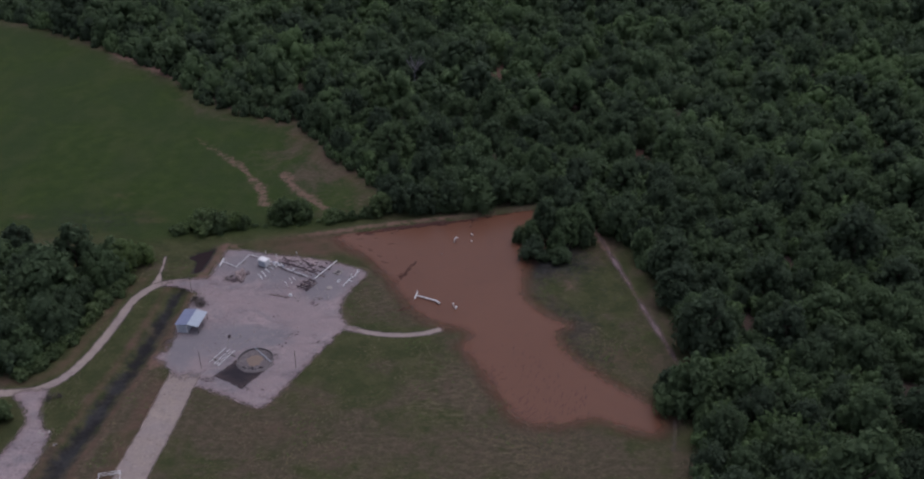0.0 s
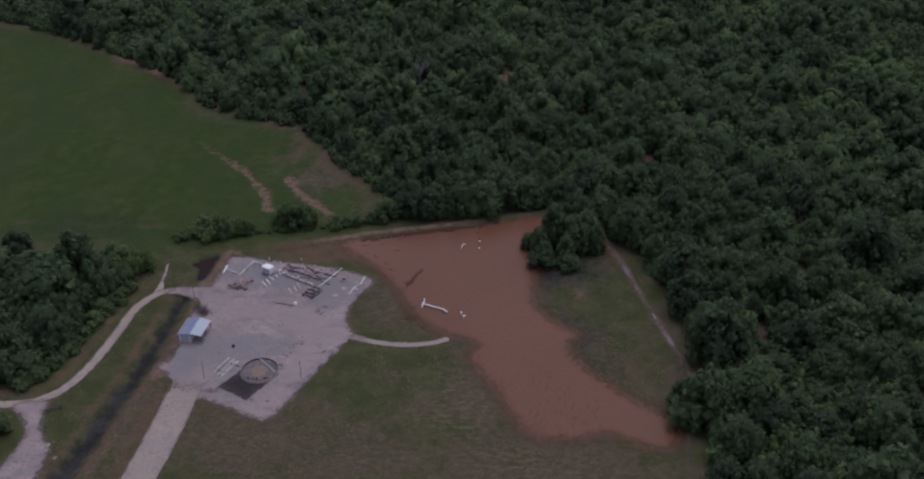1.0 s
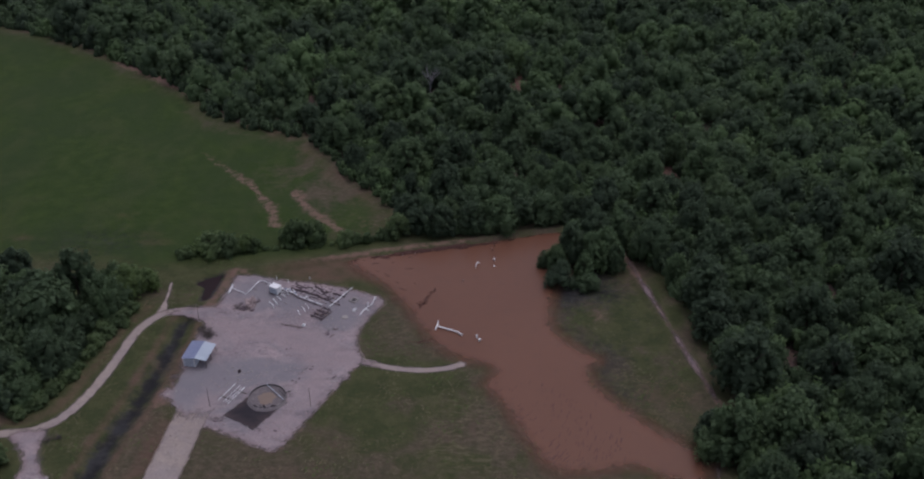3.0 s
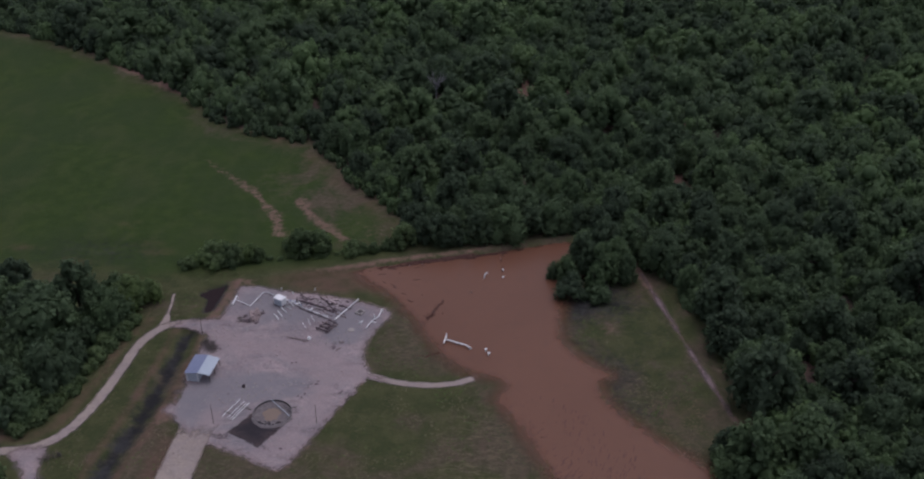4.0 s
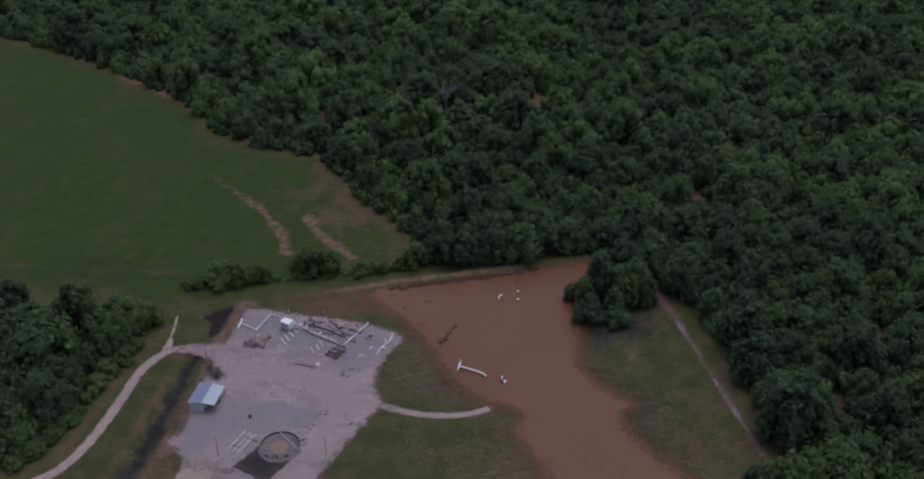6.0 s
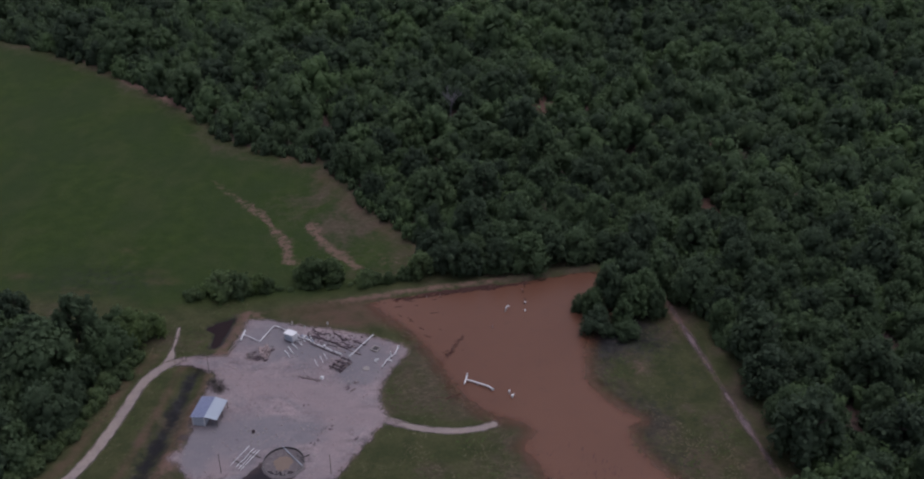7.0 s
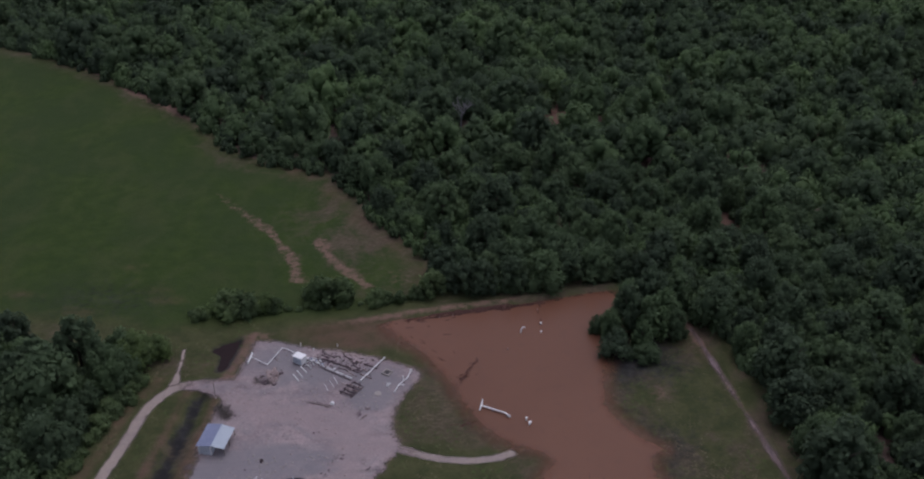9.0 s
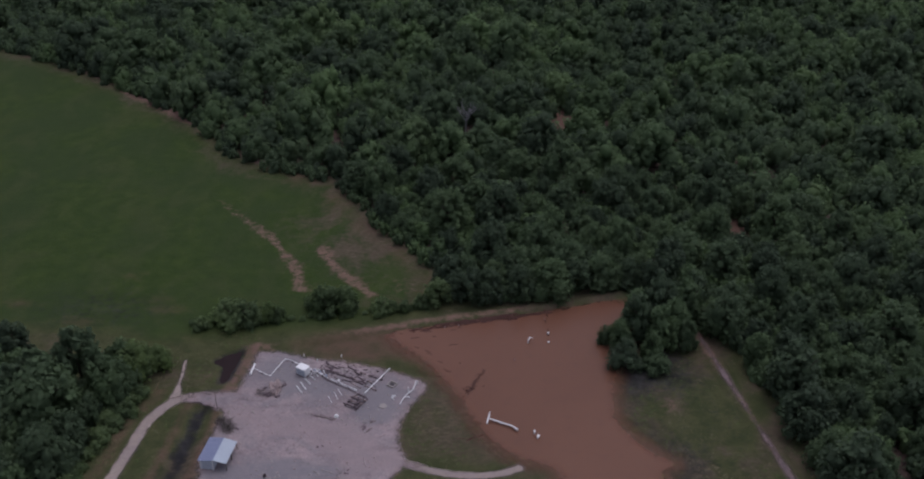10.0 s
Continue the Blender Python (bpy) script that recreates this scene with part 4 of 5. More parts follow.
for k in range(9):
    u = (k + 0.5) / 9
    part("flange", flange((4.9 + 6.7 * u, -3.0 - 4.1 * u, 0.55), (6.7, -4.1, 0), 0.2), WHITE if k % 3 else RUST, long_run)
for k, (x, y, h) in enumerate(((0.7, -0.4, 1.0), (1.5, -0.3, 0.8), (2.2, -1.3, 1.1), (2.8, -0.9, 0.7), (3.5, -2.2, 1.0), (4.4, -2.4, 0.9), (7.4, -4.2, 0.9))):
    stem = part("valve", rod((x, y, 0.2), (x, y, h), 0.1), PALE_TIN if k % 2 else RUST, long_run)
    part("hand_wheel", rod((x, y, h), (x, y, h + 0.06), 0.26, seg=14), GALV if k % 2 else WHITE, stem)
# dark rod and collars stand in for the long pipe's shadow
shadow_run = thing("pipe_shadow_rod", pose(-47.2, 223.7, 0.06), "dark rod standing in for the shadow beside the white pipe", "pipe", "pipes on the pad")
part("pipe", rod((-1.5, 1.1, 0.16), (6.2, -3.7, 0.16), 0.085), RUST, shadow_run)
for u in (0.1, 0.4, 0.75):
    part("collar", rod((-1.5 + 7.7 * u, 1.1 - 4.8 * u, 0.16), (-1.2 + 7.7 * u, 0.91 - 4.8 * u, 0.16), 0.13), RUST, shadow_run)
pipe_run([(-39.0, 219.6), (-34.2, 228.1)], 0.115, "straight white steel pipe on low supports")
right_run = pipe_run([(-31.0, 216.0), (-30.1, 218.6), (-28.4, 220.9)], 0.10, "white pipe launcher with branch valves")
part("riser", rod((3.1, 7.2, 0), (3.1, 7.2, 1.0), 0.16), WHITE, right_run)
part("riser", rod((1.6, 4.6, 0), (1.6, 4.6, 1.3), 0.12), WHITE, right_run)
part("branch", rod((0.9, 2.6, 0.55), (2.0, 2.2, 0.55), 0.12), WHITE, right_run)
part("branch", rod((3.1, 7.2, 0.6), (2.6, 4.9, 0.55), 0.12), WHITE, right_run)


def stub_pipe(at, to, r, label, group):
    """A short capped pipe end coming out of the gravel."""
    a, b = Vector((*at, 0)), Vector((*to, 0))
    top = thing("stub_pipe", Matrix.Translation(a), label, "pipe", group)
    d = b - a
    part("pipe", rod((0, 0, 0.35), (d.x, d.y, 0.35), r), WHITE, top)
    part("riser", rod((0, 0, 0), (0, 0, 0.42), r * 1.1), WHITE, top)
    part("cap", flange((d.x, d.y, 0.35), d, r * 1.5), WHITE, top)


for a, b in (((-54.4, 222.0), (-53.0, 219.8)), ((-53.7, 223.3), (-52.3, 221.0)), ((-53.1, 224.8), (-51.6, 222.8)), ((-52.2, 226.0), (-50.8, 224.3))):
    stub_pipe(a, b, 0.11, "short white capped pipe stub beside the meter cabinet", "stub pipes by the cabinet")
for a, b in (((-50.9, 226.9), (-50.2, 225.6)), ((-50.1, 227.2), (-49.3, 226.1)), ((-51.3, 228.0), (-50.1, 227.8)), ((-49.2, 227.6), (-48.6, 226.4))):
    stub_pipe(a, b, 0.12, "stubby white capped pipe end crowded beside the cabinet", "stub pipes by the cabinet")
for a, b in (((-46.9, 218.6), (-45.9, 216.5)), ((-45.8, 219.9), (-44.8, 217.7)), ((-45.1, 221.1), (-44.1, 219.1))):
    stub_pipe(a, b, 0.05, "thin pale pipe stub low over the gravel", "thin stub pipes")


def meter_cabinet():
    top = thing("meter_cabinet", pose(-53.6, 226.6, 0.06, 0, 0, -29) @ Matrix.Scale(1.12, 4), "pale blue-white metal equipment cabinet beside the pipes", "cabinet")
    part("skid", box((-1.25, -0.95, 0), (1.25, 0.95, 0.15), 0.02), RUST, top, "dark steel skid")
    part("body", box((-1.1, -0.8, 0.15), (1.1, 0.8, 1.85), 0.04), WHITE, top)
    part("roof", box((-1.2, -0.9, 1.85), (1.2, 0.9, 1.95), 0.03), WHITE, top, "overhanging white roof plate")
    for k in (0, 1):
        d = part("door", box((-1.0 + k * 1.02, -0.83, 0.25), (-0.02 + k * 1.02, -0.80, 1.65), 0.01), SIDING, top)
        part("handle", box((-0.16 + k * 0.2, -0.87, 0.9), (-0.10 + k * 0.2, -0.83, 1.1)), RUST, d)
    for k in range(3):
        part("vent_pipe", rod((1.5 + 0.45 * k, -0.2 + 0.3 * k, 0), (1.5 + 0.45 * k, -0.2 + 0.3 * k, 1.0 - 0.15 * k), 0.11), WHITE, top)
        part("valve_body", box((1.36 + 0.45 * k, -0.36 + 0.3 * k, 0.35), (1.66 + 0.45 * k, -0.05 + 0.3 * k, 0.62), 0.05), RUST, top, "dark valve body")


meter_cabinet()


def manifold():
    top = thing("pipe_manifold", pose(-40.6, 217.0, 0.06, 0, 0, -32), "dark rusty skid of stacked parallel pipes", "pipe manifold")
    for k in range(6):
        y = -2.0 + 0.75 * k
        z = 0.45 + 0.12 * (k % 2)
        skew = (0.1, -0.08, 0.14, -0.12, 0.06, -0.16)[k]
        p = part("pipe", rod((-1.9 + 0.4 * (k % 3), y - skew, z), (2.0 - 0.5 * (k % 2), y + skew, z + 0.12 * (k % 3)), 0.15), HEAP if k in (2, 4) else RUST, top, "pinkish dusty pipe" if k in (2, 4) else "")
        part("flange", flange((1.2 - 0.3 * (k % 2), y + skew * 0.6, z + 0.15 * (k % 3)), (1, skew * 0.4, 0.1), 0.28), RUST, p)
    for x in (-1.5, 1.3):
        part("skid_beam", box((x, -2.4, 0.0), (x + 0.25, 2.2, 0.26), 0.02), RUST, top)
    for k, (x, y) in enumerate(((-0.9, -1.3), (0.4, 0.3), (-0.3, 1.6), (1.1, -0.8))):
        v = part("valve", rod((x, y, 0.5), (x, y, 1.15), 0.09), RUST, top)
        part("hand_wheel", rod((x, y, 1.12), (x, y, 1.18), 0.3, seg=14), RUST, v)


manifold()


def old_pipes():
    """Rusty and dusty lengths of pipe lying in broken rows behind the long white pipe."""
    rng = np.random.default_rng(17)
    for row in range(6):
        u = rng.uniform(0.0, 0.6)
        while u < 12.5:
            length = rng.uniform(1.4, 4.2)
            x, y = -50.4 + 0.853 * u + 0.52 * (0.9 + 0.85 * row), 227.2 - 0.522 * u + 0.853 * (0.9 + 0.85 * row)
            if rng.random() < 0.72:
                r = rng.uniform(0.09, 0.17)
                top = thing("old_pipe", pose(x, y, 0.06, 0, 0, -31.5 + rng.uniform(-9, 9)), "rusty length of pipe lying in a row on the gravel", "pipe", "old pipes in rows")
                part("pipe", rod((0, 0, r + 0.04), (length, 0, r + 0.04), r, seg=9), HEAP if rng.random() < 0.28 else RUST, top)
                for e in (0.12, length - 0.12):
                    part("collar", rod((e - 0.1, 0, r + 0.04), (e + 0.1, 0, r + 0.04), r * 1.35, seg=9), RUST, top)
            u += length + rng.uniform(0.2, 1.6)


old_pipes()


def scrap():
    """Bent pipe ends, plates and clods strewn behind the long pipe."""
    rng = np.random.default_rng(8)
    kinds = []
    for k in range(9):
        bm = bmesh.new()
        if k % 3 == 0:
            rod_into(bm, (-1.0, 0, 0.16), (0.2, 0.05, 0.2), 0.15, seg=8)
            rod_into(bm, (0.2, 0.05, 0.2), (0.9, 0.35, 0.3), 0.15, 0.12, seg=8)
        elif k % 3 == 1:
            box_into(bm, (-0.8, -0.14, 0.02), (0.9, 0.14, 0.12), 0.02)
            box_into(bm, (-0.8, 0.12, 0.02), (0.9, 0.18, 0.42), 0.01)
        else:
            bmesh.ops.create_icosphere(bm, subdivisions=2, radius=0.5, matrix=Matrix.Diagonal((1.3, 0.8, 0.55, 1)))
            for v in bm.verts:
                v.co *= 1 + 0.35 * noise.noise(v.co * 2.5 + Vector((k, 0, 0)))
                v.co.z = max(v.co.z, -0.02)
        me = bpy.data.meshes.new("scrap_piece")
        bm.to_mesh(me)
        bm.free()
        me.materials.append(RUST if k < 6 else CONCRETE)
        kinds.append(me)
    words = ("bent rusty pipe offcut lying on the gravel", "dark angle iron lying on the gravel", "dark clod of wet earth on the gravel")
    pale = ("pale bent pipe offcut lying on the gravel", "pale metal strip lying on the gravel", "pale lump of broken concrete on the gravel")
    names = ("pipe_offcut", "angle_iron", "earth_clod")
    for n in range(170):
        u, v = rng.beta(1.1, 1.5), rng.uniform(0, 1)
        x = -50.8 + 15.2 * u + 0.9 * v
        y = 226.4 - 5.0 * u + v * (5.0 + 1.6 * u)
        k = int(rng.choice((0, 1, 2, 2, 2, 3, 5, 5, 5, 6, 8)))
        s = rng.uniform(0.2, 0.62)
        ob = new(names[k % 3], kinds[k])
        ob.matrix_world = pose(x, y, 0.05, 0, 0, rng.choice((-30, 60, -30, 150)) + rng.uniform(-40, 40)) @ Matrix.Diagonal((s, s, s, 1))
        tagged(ob, words[k % 3] if k < 6 else pale[k % 3], ("pipe", "steel scrap", "clod")[k % 3], "scrap behind the pipes")
    for n in range(4):
        x0, y0 = -48.4 + 1.7 * n, 227.6 - 0.8 * n
        ob = new("pipe_offcut", kinds[0])
        ob.matrix_world = pose(x0, y0, 0.05, 0, 0, -29 + rng.uniform(-9, 9)) @ Matrix.Diagonal((1.1, 1.2, 1.2, 1))
        tagged(ob, words[0], "pipe", "scrap behind the pipes")
    # strays over the rest of the pad
    for x, y, s in ((-36.9, 211.0, 0.6), (-38.0, 209.0, 0.9), (-38.3, 208.4, 0.6), (-47.2, 203.0, 0.7), (-46.2, 203.2, 0.5), (-44.0, 191.2, 0.6), (-42.6, 192.0, 0.7), (-43.2, 191.0, 0.5),
                    (-40.4, 195.4, 0.8), (-40.2, 196.4, 0.6), (-34.8, 192.4, 0.8), (-34.4, 193.0, 0.5), (-59.6, 192.0, 0.5), (-71.0, 190.4, 0.6), (-67.0, 173.0, 0.5), (-45.2, 174.6, 0.7),
                    (-58.6, 177.6, 0.8), (-57.2, 178.2, 0.6), (-48.4, 212.4, 0.8), (-46.6, 212.1, 0.7), (-45.6, 212.0, 0.6), (-66.3, 208.7, 0.8), (-64.8, 208.2, 0.7)):
        ob = new("earth_clod", kinds[2 if s > 0.65 else 5])
        ob.matrix_world = pose(x, y, 0.05, 0, 0, x * 40) @ Matrix.Diagonal((s * 0.9, s * 0.9, s * 0.6, 1))
        tagged(ob, "small dark clod on the open gravel", "clod", "clods on the pad")


scrap()


def lumpy(rx, ry, h, seed, sub=3, rough=0.30):
    bm = bmesh.new()
    bmesh.ops.create_icosphere(bm, subdivisions=sub, radius=1)
    for v in bm.verts:
        v.co *= 1 + rough * noise.fractal(v.co * 1.6 + Vector((seed, 0, 0)), 1.0, 2.0, 4)
        v.co = Vector((v.co.x * rx, v.co.y * ry, max(-0.1, v.co.z * h)))
    return bm


def solid(name, bm, material, at, label, category, group=""):
    me = bpy.data.meshes.new(name)
    bm.to_mesh(me)
    bm.free()
    me.materials.append(material)
    ob = new(name, me)
    ob.matrix_world = at
    return tagged(ob, label, category, group)


solid("earth_mound", lumpy(1.5, 2.2, 1.5, 3, 4, 0.62), HEAP, pose(-59.0, 221.0, 0.04), "small heap of pinkish dug earth", "mound")
for x, y, s in ((-60.8, 219.6, 0.6), (-60.2, 218.9, 0.45), (-57.4, 222.6, 0.5), (-61.4, 221.6, 0.4), (-58.2, 218.7, 0.5)):
    solid("earth_clod", lumpy(s * 1.4, s * 0.8, s * 0.6, x, 2), RUST, pose(x, y, 0.04, 0, 0, 30), "dark clod beside the earth heap", "clod", "clods by the heap")

RIDGE = plain_material("dug_dark_earth", (0.105, 0.080, 0.084), (0.165, 0.128, 0.130), 1.5, 0.95, bump=0.4)
solid("earth_ridge", lumpy(2.6, 0.35, 0.22, 14), RIDGE, pose(-47.2, 212.1, 0.03, 0, 0, -14), "low ridge of scraped dark earth on the gravel", "earth")
solid("earth_ridge", lumpy(0.9, 0.45, 0.25, 15), RIDGE, pose(-45.2, 211.5, 0.03, 0, 0, 8), "low ridge of scraped dark earth on the gravel", "earth")
solid("earth_ridge", lumpy(1.1, 0.25, 0.18, 16), RIDGE, pose(-37.0, 208.2, 0.03, 0, 0, 48), "low ridge of scraped dark earth on the gravel", "earth")
solid("earth_ridge", lumpy(0.8, 0.3, 0.18, 17), RIDGE, pose(-36.4, 210.8, 0.03, 0, 0, 20), "low ridge of scraped dark earth on the gravel", "earth")
solid("round_slab", rod((0, 0, 0), (0, 0, 0.12), 0.85, 0.8, seg=24), CONCRETE, pose(-34.7, 215.8, 0.05), "low round concrete cover set in the gravel", "cover")
for x, y in ((-54.4, 233.1), (-45.7, 232.9), (-51.1, 231.2), (-27.6, 223.6)):
    solid("marker_post", rod((0, 0, -0.2), (0, 0, 0.8), 0.12, 0.1), WHITE, pose(x, y, 0), "short white marker post at the edge of the gravel", "post", "marker posts")
cap = solid("white_dome_cap", lumpy(0.5, 0.5, 0.7, 9, 2), WHITE, pose(-44.4, 212.2, 0.05), "small white dome cap on the gravel", "cap")

# little concrete frame with a dark opening
hatch = thing("hatch_frame", pose(-33.2, 223.0, 0.05, 0, 0, -30), "pale square concrete hatch frame with dark opening", "hatch")
for a, b in (((-0.95, -0.95, 0), (0.95, -0.65, 0.35)), ((-0.95, 0.65, 0), (0.95, 0.95, 0.35)), ((-0.95, -0.65, 0), (-0.65, 0.65, 0.35)), ((0.65, -0.65, 0), (0.95, 0.65, 0.35))):
    part("kerb", box(a, b, 0.02), CONCRETE, hatch)
# dark slab stands in for the shaded depth of the hatch
part("opening", box((-0.65, -0.65, 0), (0.65, 0.65, 0.1)), DARK_FITTING_SHADE, hatch, "dark opening")
small_valve = thing("small_valve", pose(-32.8, 218.6, 0.05), "small pale valve set on the gravel", "valve")
for x, y, h in ((0, 0, 0.7), (0.55, 0.35, 0.5), (0.2, -0.6, 0.45)):
    part("stem", rod((x, y, 0), (x, y, h), 0.12), WHITE, small_valve)
part("body", rod((-0.3, -0.4, 0.3), (0.6, 0.4, 0.3), 0.13), WHITE, small_valve)


def pole(x, y, h):
    top = thing("utility_pole", pose(x, y, 0), "slim dark weathered wooden pole standing on the pad", "pole", "poles on the pad")
    part("shaft", rod((0, 0, -0.1), (0, 0, h), 0.08, 0.05), TIMBER, top)
    part("cap", rod((0, 0, h), (0, 0, h + 0.06), 0.09, 0.05), RUST, top)
    part("footing", rod((0, 0, -0.1), (0, 0, 0.14), 0.22, 0.18), CONCRETE, top)


for x, y, h in ((-70.4, 214.1, 5.0), (-60.8, 182.4, 5.0), (-38.7, 182.3, 5.2)):
    pole(x, y, h)


# ---- shed with an open lean-to ----
def sheet(p00, p10, p11, p01, ribs, depth, thick=0.05):
    """A corrugated sheet between four corners, ribs running from the first side to the last."""
    p00, p10, p11, p01 = (Vector(p) for p in (p00, p10, p11, p01))
    nrm = (p10 - p00).cross(p01 - p00).normalized()
    bm = bmesh.new()
    rows = []
    for k in range(ribs * 4 + 1):
        u = k / (ribs * 4)
        lift = nrm * (depth if k % 4 in (1, 2) else 0.0)
        rows.append([bm.verts.new(q + o) for q in (p00.lerp(p10, u) + lift, p01.lerp(p11, u) + lift) for o in (Vector(), nrm * -thick)])
    for a, b in zip(rows, rows[1:]):
        bm.faces.new((a[0], b[0], b[2], a[2]))
        bm.faces.new((a[1], a[3], b[3], b[1]))
        bm.faces.new((a[0], a[1], b[1], b[0]))
        bm.faces.new((a[2], b[2], b[3], a[3]))
    bm.faces.new((rows[0][0], rows[0][2], rows[0][3], rows[0][1]))
    bm.faces.new((rows[-1][0], rows[-1][1], rows[-1][3], rows[-1][2]))
    bmesh.ops.recalc_face_normals(bm, faces=bm.faces)
    return bm


def shed():
    top = thing("shed", pose(-69.75, 196.5, 0.05, 0, 0, -8), "small grey-blue metal shed with an open lean-to", "shed")
    w, d, e, r, o = 2.65, 6.3, 2.4, 2.68, 2.1
    part("wall", sheet((0, 0, 0), (w, 0, 0), (w, 0, r - 0.08), (0, 0, e), 9, 0.04), SIDING, top, "pale ribbed front wall")
    part("wall", sheet((w, d, 0), (0, d, 0), (0, d, e), (w, d, r - 0.08), 9, 0.04), SIDING, top)
    part("wall", sheet((0, d, 0), (0, 0, 0), (0, 0, e), (0, d, e), 18, 0.04), SIDING, top)
    part("wall", sheet((w, 0, 0), (w, d, 0), (w, d, r - 0.08), (w, 0, r - 0.08), 18, 0.04), SIDING, top)
    part("roof", sheet((-0.4, d + 0.25, e - 0.04), (-0.4, -0.3, e - 0.04), (w + 0.1, -0.3, r), (w + 0.1, d + 0.25, r), 18, 0.05), GALV, top, "dull blue-grey ribbed roof")
    # lean-to sheet is about twice as pale as the main roof
    part("lean_to_roof", sheet((w + 0.1, d + 0.2, r - 0.03), (w + 0.1, -0.2, r - 0.03), (w + 2.85, -0.1, o), (w + 2.85, d + 0.1, o), 16, 0.04), PALE_TIN, top, "pale ribbed metal lean-to roof")
    for y in (0.1, 3.1, d - 0.1):
        part("post", box((w + 2.6, y - 0.06, 0), (w + 2.72, y + 0.06, o + 0.02), 0.01), TIMBER, top)
    part("beam", box((w + 2.58, 0, o - 0.12), (w + 2.74, d, o - 0.03), 0.01), TIMBER, top)
    for x in (0.02, w - 0.08):
        part("corner_trim", box((x - 0.1, -0.12, 0), (x + 0.14, -0.05, e), 0.01), WHITE, top, "light corner trim")
    dr = part("door", box((0.8, -0.09, 0.02), (1.75, -0.05, 2.05), 0.01), SIDING, top)
    part("handle", box((1.6, -0.13, 1.0), (1.66, -0.09, 1.15)), RUST, dr)


shed()


# ---- round tank in its dark sump ----
def sump_depth(p):
    c, a = np.array((-50.7, 181.6)), radians(-33)
    u = (p - c) @ np.array((math.cos(a), math.sin(a)))
    v = (p - c) @ np.array((-math.sin(a), math.cos(a)))
    return np.minimum(4.35 - np.abs(u), 5.4 - np.abs(v))


SUMP = gravel_material("wet_black_soil", (0.022, 0.017, 0.020), (0.036, 0.028, 0.032), (0.014, 0.011, 0.013), (0.026, 0.022, 0.027), (0.080, 0.062, 0.066), -0.2, 0.6, 1.8, 0.35)
tagged(patch("tank_sump", sump_depth, (-60, 172, -40, 193), 0.3, 0.085, SUMP, 0.5), "square of wet black soil under the round tank", "sump", kind="structure")


def ring(r0, r1, z0, z1, seg=64):
    """A round wall with inside and outside."""
    bm = bmesh.new()
    loops = []
    for r, z in ((r0, z0), (r0, z1), (r1, z1), (r1, z0)):
        loops.append([bm.verts.new((r * math.cos(2 * math.pi * k / seg), r * math.sin(2 * math.pi * k / seg), z)) for k in range(seg)])
    for i in range(4):
        a, b = loops[i], loops[(i + 1) % 4]
        for k in range(seg):
            j = (k + 1) % seg
            bm.faces.new((a[k], a[j], b[j], b[k]))
    bmesh.ops.recalc_face_normals(bm, faces=bm.faces)
    return bm


